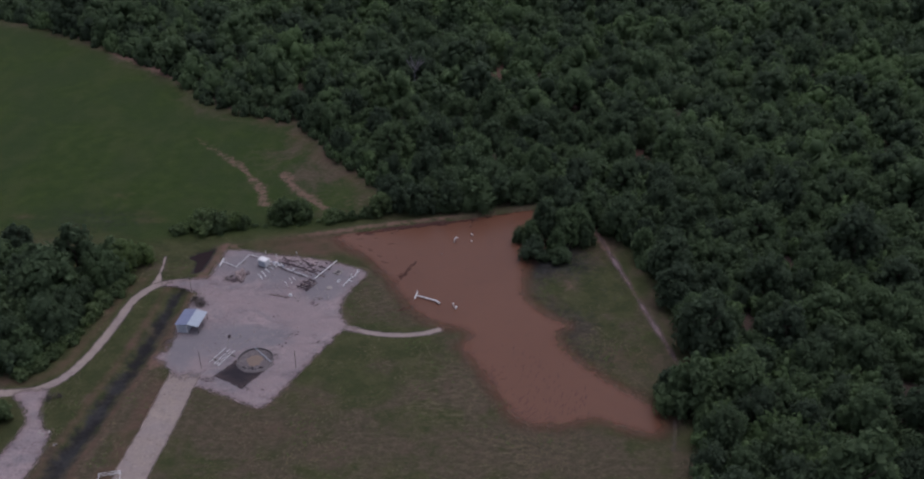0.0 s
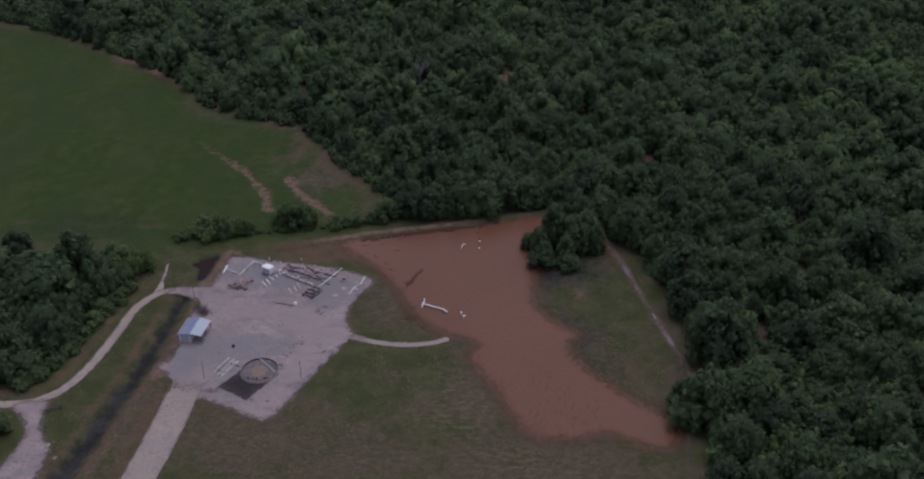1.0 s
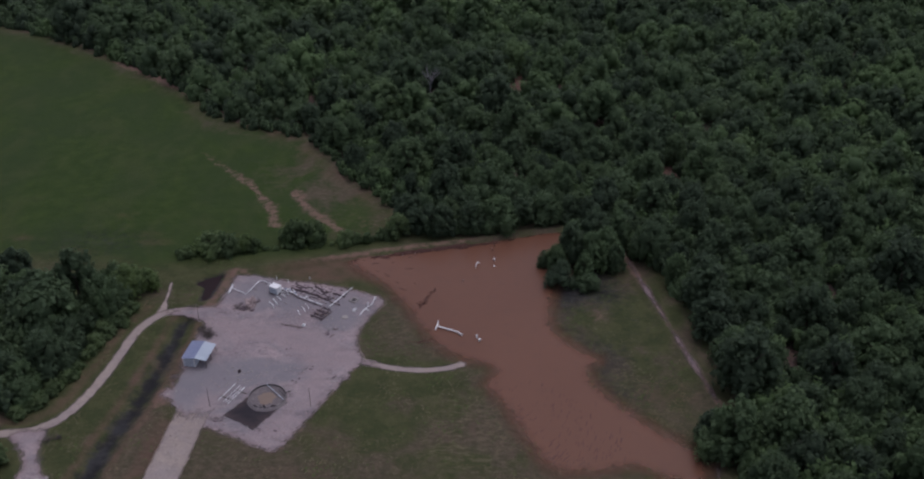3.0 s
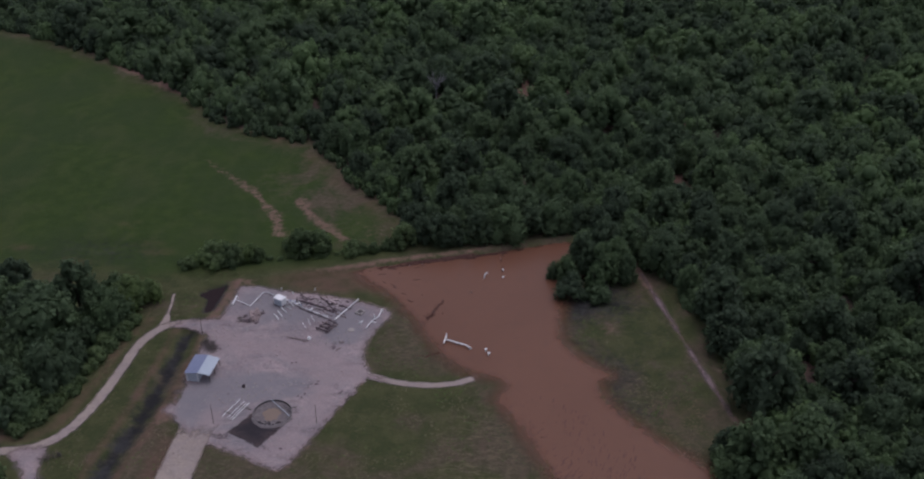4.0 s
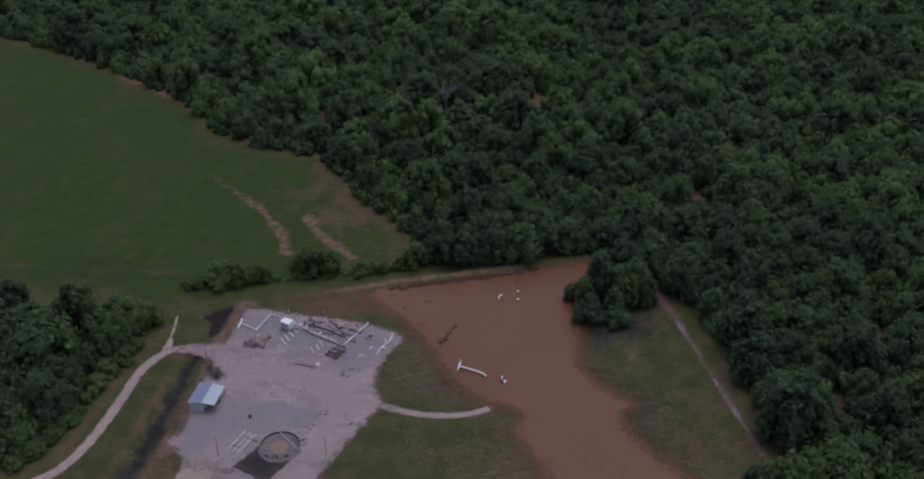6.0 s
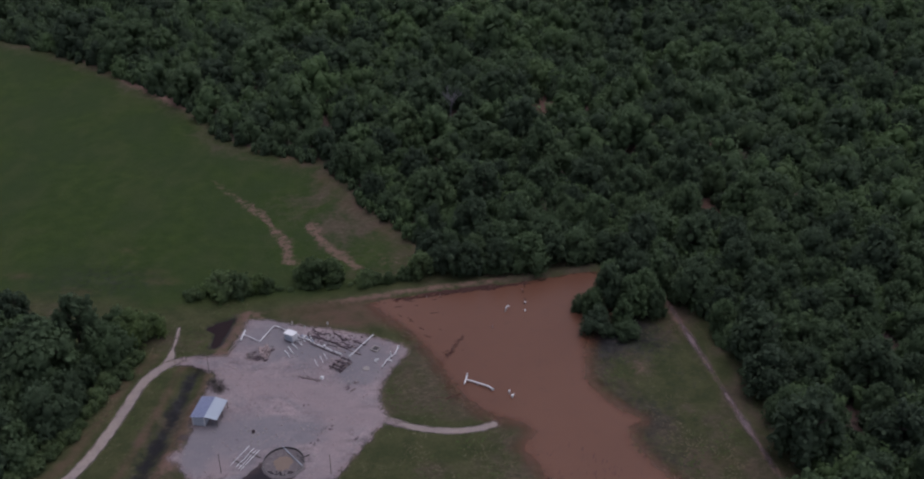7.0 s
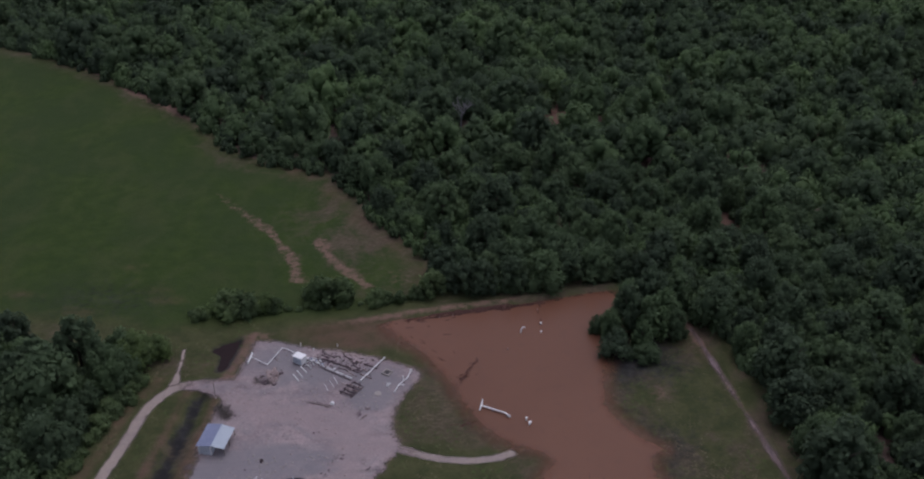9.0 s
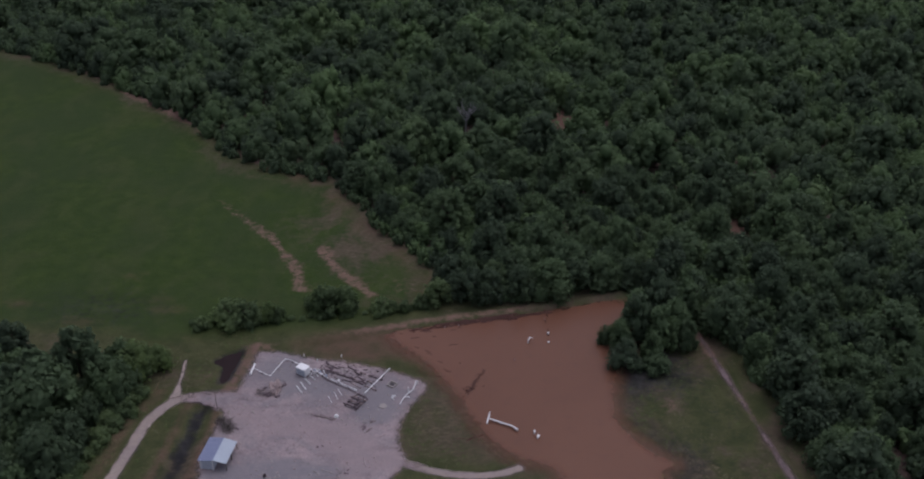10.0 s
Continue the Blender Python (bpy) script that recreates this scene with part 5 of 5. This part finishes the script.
def tank():
    top = thing("round_tank", pose(-48.7, 185.3, 0.05, 1.0, 0, 0) @ Matrix.Diagonal((1, 1, 0.55, 1)), "open round tank with shade-darkened inner wall and brown pool", "tank")
    part("wall", ring(4.12, 4.20, 0, 0.75), TANKWALL, top, "stained grey sheet wall")
    part("rim", ring(4.10, 4.21, 0.75, 0.81), TANKWALL, top, "rolled sheet rim")
    # added dark ring stands in for shade on the wall's inner face
    part("inner_wall_shade", ring(4.04, 4.10, 0.1, 0.80), DARK_FITTING_SHADE, top, "dark ring for the shade on the inner wall")
    for k in range(16):
        a = k * math.pi / 8
        part("stave", box((-0.06, -0.05, 0), (0.06, 0.06, 0.76), 0.01), TANKWALL, top).matrix_local = pose(4.24 * math.cos(a), 4.24 * math.sin(a), 0, 0, 0, math.degrees(a) + 90)
    bm = bmesh.new()
    bmesh.ops.create_circle(bm, cap_ends=True, radius=4.1, segments=48, matrix=Matrix.Translation((0, 0, 0.14)))
    part("sediment", bm, SEDIMENT, top, "grey sediment round the pool")
    bm = bmesh.new()
    bmesh.ops.create_circle(bm, cap_ends=True, radius=1.0, segments=40, matrix=Matrix.Translation((-0.1, -0.1, 0.18)))
    for v in bm.verts:
        f = 1.95 + 0.4 * noise.noise(v.co * 2.2) + 0.3 * noise.noise(v.co * 6.0)
        v.co.x, v.co.y = v.co.x * f, v.co.y * f * 1.05
    part("pool", bm, POOL, top, "brown liquid pool")
    rng = np.random.default_rng(6)
    bm = bmesh.new()
    for k in range(90):
        a, r, q = rng.uniform(0, 6.3), rng.uniform(2.3, 3.9), rng.uniform(0.10, 0.34)
        bmesh.ops.create_icosphere(bm, subdivisions=1, radius=1, matrix=Matrix.Translation((r * math.cos(a), r * math.sin(a), 0.15)) @ Matrix.Diagonal((q * rng.uniform(0.7, 1.6), q, q * 0.35, 1)))
    part("sediment_crust", bm, CRUST, top, "grey crusted lumps in the sediment")
    bm = bmesh.new()
    rows = []
    for k in range(41):
        a = math.radians(190 + 4.0 * k)
        n = noise.noise(Vector((math.cos(a), math.sin(a), 0.3)) * 4.0)
        e = min(1.0, 5.0 * k / 40, 5.0 * (40 - k) / 40)
        rows.append([bm.verts.new((q * math.cos(a), q * math.sin(a), z)) for q, z in ((4.78 + 0.25 * n, 0.02), (4.5 + 0.1 * n, 0.02 + (0.42 + 0.2 * n) * e), (4.22, 0.03 + (0.70 + 0.08 * n) * e), (4.22, 0.0))])
    for u, w in zip(rows, rows[1:]):
        for i in range(3):
            bm.faces.new((u[i], w[i], w[i + 1], u[i + 1]))
    bmesh.ops.recalc_face_normals(bm, faces=bm.faces)
    part("sludge_bank", bm, CRUST, top, "grey sludge banked against the wall")
    part("walkway", rod((-0.8, 4.1, 0.89), (3.9, -1.2, 0.89), 0.075), PALE_TIN, top, "pale pipe laid across the rim")
    part("ladder_rail", rod((2.2, 2.2, 0.72), (4.3, -0.2, 0.72), 0.09), DARK_FITTING_SHADE, top)
    part("discharge_pipe", rod((3.6, 1.2, 0.7), (4.9, 2.2, 0.25), 0.14), DARK_FITTING_SHADE, top)


tank()

# racked pipes beside the tank
for a, b, r in (((-59.3, 184.3), (-56.6, 189.9), 0.065), ((-58.1, 183.7), (-55.5, 189.3), 0.055), ((-57.0, 182.9), (-54.3, 188.7), 0.07), ((-57.5, 183.3), (-55.0, 188.6), 0.05)):
    d = Vector((b[0] - a[0], b[1] - a[1], 0))
    t = thing("racked_pipe", pose(*a, 0.06), "long thin white pipe lying beside the tank", "pipe", "pipes beside the tank")
    part("pipe", rod((0, 0, r + 0.16), (d.x, d.y, r + 0.16), r), WHITE, t)
    for u in (0.12, 0.88):
        part("collar", rod(Vector((d.x * u, d.y * u, r + 0.16)) - d.normalized() * 0.12, Vector((d.x * u, d.y * u, r + 0.16)) + d.normalized() * 0.12, r * 1.4), WHITE, t)
for x, y in ((-58.3, 185.2), (-55.6, 187.4)):
    solid("sleeper", box((-1.7, -0.09, 0), (1.7, 0.09, 0.16), 0.02), TIMBER, pose(x + 0.6, y, 0.06, 0, 0, -30), "timber sleeper under the racked pipes", "sleeper", "sleepers")
bucket = thing("bucket", pose(-56.6, 194.3, 0.05), "dark open drum on the gravel", "drum")
part("body", ring(0.30, 0.35, 0, 0.5, 20), RUST, bucket)
part("bottom", rod((0, 0, 0), (0, 0, 0.05), 0.30, seg=20), RUST, bucket)

# ---- fittings standing in the flood ----
flood_run = pipe_run([(-11.8, 211.6), (-6.7, 209.2), (-5.8, 208.1)], 0.17, "white pipe with a cross end standing in the flood", "flooded_pipeline", 0.5)
part("header", rod((0.25, 1.5, 0.6), (-0.35, -1.7, 0.6), 0.17, seg=12), WHITE, flood_run)
part("riser", rod((0.2, 1.2, 0), (0.25, 1.3, 1.2), 0.14), WHITE, flood_run)
part("riser", rod((2.6, -1.2, -0.1), (2.6, -1.2, 0.5), 0.12), WHITE, flood_run)


def flooded_valve(x, y, h, label):
    top = thing("valve_post", pose(x, y, 0), label, "valve", "valve posts in the flood")
    part("stem", rod((0, 0, -0.2), (0, 0, h), 0.13), WHITE, top)
    part("bonnet", rod((0, 0, h * 0.55), (0, 0, h * 0.8), 0.22, 0.16), WHITE, top)
    part("hand_wheel", rod((0, 0, h), (0, 0, h + 0.07), 0.26, seg=14), WHITE, top)


for x, y, h in ((-2.2, 207.4, 0.8), (-1.6, 205.9, 0.75), (-1.4, 206.5, 0.4)):
    flooded_valve(x, y, h, "white valve standing out of the brown water")
for x, y, h in ((2.9, 242.2, 0.6), (2.8, 239.0, 0.3)):
    flooded_valve(x, y, h, "small pale valve post far out in the flood")
arch = thing("vent_pipe", pose(-2.1, 238.7, 0), "bent white vent pipe standing in the flood", "pipe")
part("leg", rod((0, 0, -0.2), (0, 0, 0.9), 0.14), WHITE, arch)
part("elbow", rod((0, 0, 0.9), (0.5, 0.9, 1.15), 0.15), WHITE, arch)
part("spout", rod((0.5, 0.9, 1.15), (1.0, 1.1, 0.85), 0.14), WHITE, arch)
for x, y in ((2.4, 248.2), (-18.6, 245.4), (-5.5, 232.0), (-22.0, 244.6)):
    solid("marker_post", rod((0, 0, -0.2), (0, 0, 0.55), 0.12, 0.1), HEAP, pose(x, y, 0), "short pale marker stub standing in the flood", "post", "marker stubs")


def drift():
    """Dark twigs, stubble and wet grass standing out of the flood, past counting, plus one reflection streak."""
    rng = np.random.default_rng(21)
    verts, faces = [], []

    def blade(x, y, a, length, wide, tall):
        c, n, at = math.cos(a), math.sin(a), len(verts)
        for u, v, z in ((-1, -1, 0), (1, -0.8, 0), (0.9, 1, 0), (-0.9, 0.8, 0), (-0.6, 0, 1), (0.5, 0.1, 1)):
            px, py = u * length / 2, v * wide / 2
            verts.append((x + px * c - py * n, y + px * n + py * c, 0.0 + z * tall))
        faces.extend([(at + 0, at + 1, at + 5, at + 4), (at + 1, at + 2, at + 5), (at + 2, at + 3, at + 4, at + 5), (at + 3, at + 0, at + 4)])

    hubs = rng.random((16, 2))
    for n in range(330):
        u, v = np.clip(hubs[int(rng.integers(16))] + rng.normal(0, 0.10, 2), 0, 1) if n % 3 else rng.random(2)
        x, y = 3.5 + 27 * u * (1 - 0.35 * v) + 1.5 * rng.standard_normal(), 164 + 27 * v + rng.standard_normal()
        x -= 6.5 * v
        if depth_in(np.array([(x, y)]), WATER)[0] < 0.8 or rng.random() < v * 0.65:
            continue
        a = radians(46 + rng.uniform(-18, 18)) if u < 0.55 else radians(74 + rng.uniform(-14, 14))
        blade(x, y, a, rng.uniform(0.6, 2.4) * (1.2 - 0.4 * v), rng.uniform(0.12, 0.36), rng.uniform(0.03, 0.08))
    for n in range(55):
        u = rng.random()
        blade(-17.0 + 4.5 * u + rng.normal(0, 0.25), 218.6 + 10.2 * u + rng.normal(0, 0.3), radians(66 + rng.uniform(-25, 25)), rng.uniform(0.4, 1.5), rng.uniform(0.1, 0.3), 0.15)
    for n in range(12):
        blade(-15.4 + rng.normal(0, 0.8), 222.0 + rng.normal(0, 0.6), rng.uniform(0, 3), rng.uniform(0.4, 1.1), rng.uniform(0.1, 0.3), 0.2)
    # dark line of blades along the berm's water side, clumped at one end
    for n in range(150):
        u = rng.random()
        blade(-30.0 + 34 * u, 243.6 + 8.3 * u + rng.normal(0, 0.28) - 0.4, radians(14 + rng.uniform(-12, 12)), rng.uniform(0.6, 2.2), rng.uniform(0.15, 0.5), 0.25)
    for n in range(90):
        u = rng.random() ** 0.7
        blade(-24.0 + 19.5 * u, 245.6 + 4.9 * u + rng.normal(0, 0.2), radians(14 + rng.uniform(-8, 8)), rng.uniform(0.8, 2.6), rng.uniform(0.3, 0.75), 0.3)
    for n in range(16):
        blade(-5.5 + rng.normal(0, 1.2), 249.3 + rng.normal(0, 0.5), rng.uniform(0, 3), rng.uniform(0.6, 1.6), rng.uniform(0.3, 0.8), 0.35)
    for n in range(24):
        blade(-15.2 + rng.normal(0, 1.2), 206.0 + rng.normal(0, 0.6), rng.uniform(0, 0.6), rng.uniform(0.5, 1.4), 0.2, 0.12)
    for n in range(6):
        blade(-24 + rng.normal(0, 5), 241.5 + rng.normal(0, 1.6), radians(10 + rng.uniform(-10, 10)), rng.uniform(0.8, 2.5), 0.35, 0.12)
    for n in range(14):
        u = rng.random()
        blade(-34.0 + 16.0 * u + rng.normal(0, 1.3), 239.5 - 13.0 * u + rng.normal(0, 1.6), radians(-20 + rng.uniform(-25, 25)), rng.uniform(0.5, 2.2), rng.uniform(0.1, 0.3), 0.12)
    # these few blades draw a dark upright reflection on the water
    for n in range(7):
        blade(3.0 + rng.normal(0, 0.5), 246 + rng.normal(0, 3), radians(95 + rng.uniform(-15, 15)), rng.uniform(0.6, 1.4), 0.4, 0.3)
    me = mesh_from("drift_and_reflection", verts, faces, DRIFT)
    tagged(new("drift_and_reflection", me), "dark wet stubble, drift litter and a dark reflection streak in the flood", "litter", kind="stuff")


drift()


def twigs(name, x, y, spread_r, count, seed, label):
    """A tangle of bare dead branches."""
    rng = np.random.default_rng(seed)
    bm = bmesh.new()
    for k in range(count):
        a, t = rng.uniform(0, 6.3), rng.uniform(0.1, 0.9)
        p = Vector((rng.normal(0, spread_r * 0.35), rng.normal(0, spread_r * 0.35), 0))
        q = p + Vector((math.cos(a) * spread_r * t, math.sin(a) * spread_r * t, rng.uniform(0.2, 0.9)))
        rod_into(bm, p, q, 0.06, 0.02, 5)
        rod_into(bm, p.lerp(q, 0.5), p.lerp(q, 0.5) + Vector((rng.normal(0, 0.5), rng.normal(0, 0.5), 0.4)), 0.035, 0.012, 5)
    solid(name, bm, TIMBER, pose(x, y, 0.02), label, "brush", "brush heaps")


twigs("brush_heap", -66.6, 208.4, 2.0, 46, 2, "tangle of dark dead branches beside the shed")
twigs("brush_heap", -68.6, 210.6, 1.6, 26, 3, "tangle of dark dead branches beside the shed")
twigs("brush_heap", -61.9, 220.0, 1.5, 14, 4, "dark brushwood round the earth heap")
twigs("brush_heap", -58.2, 223.2, 1.2, 16, 5, "dark brushwood round the earth heap")
twigs("brush_heap", -92.6, 171.6, 1.6, 22, 6, "dry brown brush beside the lane")
twigs("brush_heap", -90.4, 172.4, 1.3, 18, 7, "dry brown brush beside the lane")

# broken concrete by the branch lane
rng = np.random.default_rng(4)
for n in range(8):
    x, y = (-89.0 + rng.normal(0, 1.0), 160.2 + rng.normal(0, 0.9)) if n < 6 else (-86.6 + rng.normal(0, 0.5), 158.4 + rng.normal(0, 0.8))
    s = rng.uniform(0.12, 0.36)
    solid("concrete_chunk", lumpy(s * 1.3, s * 0.9, s * 0.7, n, 2), CONCRETE, pose(x, y, 0.0, 0, 0, rng.uniform(0, 180)), "pale chunk of broken concrete in the grass", "rubble", "broken concrete")

# white tubular stock gate folded back on the road's verge
gate = thing("tubular_gate", pose(-73.6, 147.2, 0.0, 0, 0, 12), "white tubular metal gate frame at the roadside", "gate")
for z in (0.3, 0.65, 1.05):
    part("rail", rod((0, 0, z), (4.2, 0.0, z), 0.05), WHITE, gate)
    part("rail", rod((0.2, -2.6, z), (4.4, -2.6, z), 0.05), WHITE, gate)
for x, y in ((0, 0), (4.2, 0), (0.2, -2.6), (4.4, -2.6), (2.1, 0)):
    part("post", rod((x, y, 0), (x, y, 1.1), 0.06), WHITE, gate)
for x in (0.0, 4.2):
    part("side_rail", rod((x, 0, 1.05), (x + 0.2, -2.6, 1.05), 0.05), WHITE, gate)

GRASS_DARK = plain_material("rank_grass", (0.034, 0.046, 0.019), (0.052, 0.066, 0.028), 0.8, 0.9, spec=0.1, dirt=(0.05, 0.05, 0.025))
GRASS_STRAW = plain_material("straw_grass", (0.085, 0.070, 0.044), (0.150, 0.120, 0.078), 0.8, 0.9, spec=0.1, dirt=(0.06, 0.05, 0.03))
GRASS_GREEN = plain_material("fresh_grass", (0.045, 0.068, 0.020), (0.070, 0.098, 0.032), 0.8, 0.9, spec=0.1, dirt=(0.05, 0.06, 0.02))


def rank_grass():
    """Tufts of taller grass standing unevenly over the meadow, past counting."""
    rng = np.random.default_rng(52)
    # x0, y0, x1, y1, how many tufts are tried
    plots = ((14, 156, 54, 246, 5200), (-32, 198, -3, 240, 3000), (-62, 140, 46, 198, 9000), (-92, 140, -66, 216, 4200), (-86, 218, -66, 242, 1200))
    p = np.concatenate([np.c_[rng.uniform(a, c, n), rng.uniform(b, d, n)] for a, b, c, d, n in plots])
    clear = (depth_in(p, OPEN) > 0.3) | (depth_in(p, FIELD) > 0.5)
    clear &= (pad_depth(p) < -0.4) & (distance(p, ROAD_LINE) > 3.9) & (distance(p, LANE) > 2.1) & (distance(p, SPUR) > 1.6) & (distance(p, LEVEE) > 1.2) & (distance(p, FORK) > 1.6)
    clear &= (depth_in(p, WATER) < 1.2) & (depth_in(p, JUNCTION) < -0.5) & (depth_in(p, PIT) < -0.5) & (distance(p, PATH) > 2.0) & (distance(p, WASH) > 2.0) & (distance(p, BERM) > 1.2) & (distance(p, DITCH) > 4.0)
    p = p[clear]
    thick = np.array([noise.noise((x * 0.16, y * 0.16, 3.0)) + 0.5 * noise.noise((x * 0.6, y * 0.6, 9.0)) for x, y in p])
    hue = np.array([noise.noise((x * 0.11, y * 0.11, 40.0)) for x, y in p]) + rng.normal(0, 0.22, len(p))
    p, hue = p[thick > -0.05], hue[thick > -0.05]
    south = np.clip((190 - p[:, 1]) / 40, -0.5, 0.6) * 0.25
    kind = np.where(hue + south > 0.02, 1, np.where(hue < -0.14, 2, 0))
    for k, (name, material, label) in enumerate((("dark_grass", GRASS_DARK, "dark rank grass tufts over the meadow"), ("straw_grass", GRASS_STRAW, "dry straw-coloured grass tufts over the meadow"), ("green_grass", GRASS_GREEN, "fresh green grass tufts over the meadow"))):
        q = p[kind == k]
        n, blades = len(q), 6
        a = rng.uniform(0, 6.3, (n, blades))
        size = rng.uniform(0.14, 0.36, (n, 1)) * rng.uniform(0.7, 1.3, (n, blades))
        way = np.stack([np.cos(a), np.sin(a)], -1)
        side = np.stack([-np.sin(a), np.cos(a)], -1)
        base = q[:, None] + way * size[..., None] * 0.25
        wide = side * size[..., None] * 0.32
        tip = q[:, None] + way * size[..., None] * 1.15
        v = np.stack([np.concatenate([base - wide, np.full((n, blades, 1), -0.05)], -1), np.concatenate([base + wide, np.full((n, blades, 1), -0.05)], -1), np.concatenate([tip, (size * rng.uniform(0.2, 0.5, size.shape))[..., None]], -1)], 2)
        tri = np.arange(n * blades * 3).reshape(-1, 3)
        tagged(new(name, raw_mesh(name, v.reshape(-1, 3), tri, np.zeros((0, 4), int), material)), label, "grass", kind="stuff")


rank_grass()

# black water standing in the pit
tagged(patch("pit_water", lambda p: depth_in(p, PIT) - 0.15 + 0.25 * np.sin(p[:, 0] * 1.3 + p[:, 1]) + 0.15 * np.sin(p[:, 0] * 2.9 - p[:, 1] * 2.1), (-78, 221, -66, 238), 0.3, -0.45, BLACKWATER, 0.3), "black still water in the pit beside the pad", "water", kind="structure")


def stain_patch(name, cx, cy, rx, ry, turn, material, label):
    c, n = math.cos(radians(turn)), math.sin(radians(turn))

    def depth(p):
        u, v = (p[:, 0] - cx) * c + (p[:, 1] - cy) * n, (p[:, 1] - cy) * c - (p[:, 0] - cx) * n
        return (1 - np.hypot(u / rx, v / ry)) * min(rx, ry)

    r = max(rx, ry) + 1
    tagged(patch(name, depth, (cx - r, cy - r, cx + r, cy + r), 0.4, 0.068, material, 0.6), label, "stain", kind="structure")


STAIN = gravel_material("oily_gravel", (0.070, 0.055, 0.058), (0.105, 0.082, 0.086), (0.045, 0.036, 0.038), (0.085, 0.074, 0.080), (0.110, 0.085, 0.080), 0.0, 2.2, 4.5, 0.2)
for cx, cy, rx, ry, turn in ((-67.6, 209.4, 3.6, 2.4, -60), (-61.6, 219.6, 2.6, 1.5, -30), (-38.6, 209.2, 2.6, 0.9, 55), (-42.0, 195.0, 2.8, 0.9, 60), (-58.6, 178.4, 3.0, 1.5, -20),
                             (-47.4, 212.4, 4.6, 0.9, -14), (-71.0, 192.5, 2.6, 1.5, 70), (-49.0, 175.2, 2.4, 0.9, -30), (-52.0, 203.5, 3.4, 0.8, -28)):
    stain_patch("stained_gravel", cx, cy, rx, ry, turn, STAIN, "dark oily stain soaked into the gravel")


def stones():
    """Loose stones and small clods strewn over the gravel pad, past counting."""
    rng = np.random.default_rng(33)
    bm = bmesh.new()
    bmesh.ops.create_icosphere(bm, subdivisions=1, radius=1)
    v0 = np.array([q.co[:] for q in bm.verts])
    f0 = np.array([[w.index for w in q.verts] for q in bm.faces])
    bm.free()
    for name, material, count, label in (("loose_stones", CONCRETE, 520, "pale loose stones strewn over the gravel pad"), ("loose_clods", HEAP, 460, "small brown clods strewn over the gravel pad")):
        p = np.c_[rng.uniform(-73, -25, count * 3), rng.uniform(168, 235, count * 3)]
        p = p[depth_in(p, PAD) > 0.3][:count]
        # most of them lie in drifts
        hub = p[rng.integers(0, len(p), 26)]
        pick = rng.random(len(p)) < 0.6
        p[pick] = hub[rng.integers(0, 26, pick.sum())] + rng.normal(0, 1.1, (pick.sum(), 2)) * [1.6, 0.8]
        p = p[(depth_in(p, PAD) > 0.2) & (sump_depth(p) < 0.3)]
        s = rng.uniform(0.06, 0.20, (len(p), 1, 1)) * np.array([1.3, 1.0, 0.6])
        v = v0[None] * s * rng.uniform(0.7, 1.3, (len(p), len(v0), 1)) + np.c_[p, np.full(len(p), 0.07)][:, None]
        f = f0[None] + (np.arange(len(p)) * len(v0))[:, None, None]
        me = raw_mesh(name, v.reshape(-1, 3), f.reshape(-1, 3), np.zeros((0, 4), int), material)
        tagged(new(name, me), label, "stones", kind="stuff")


stones()
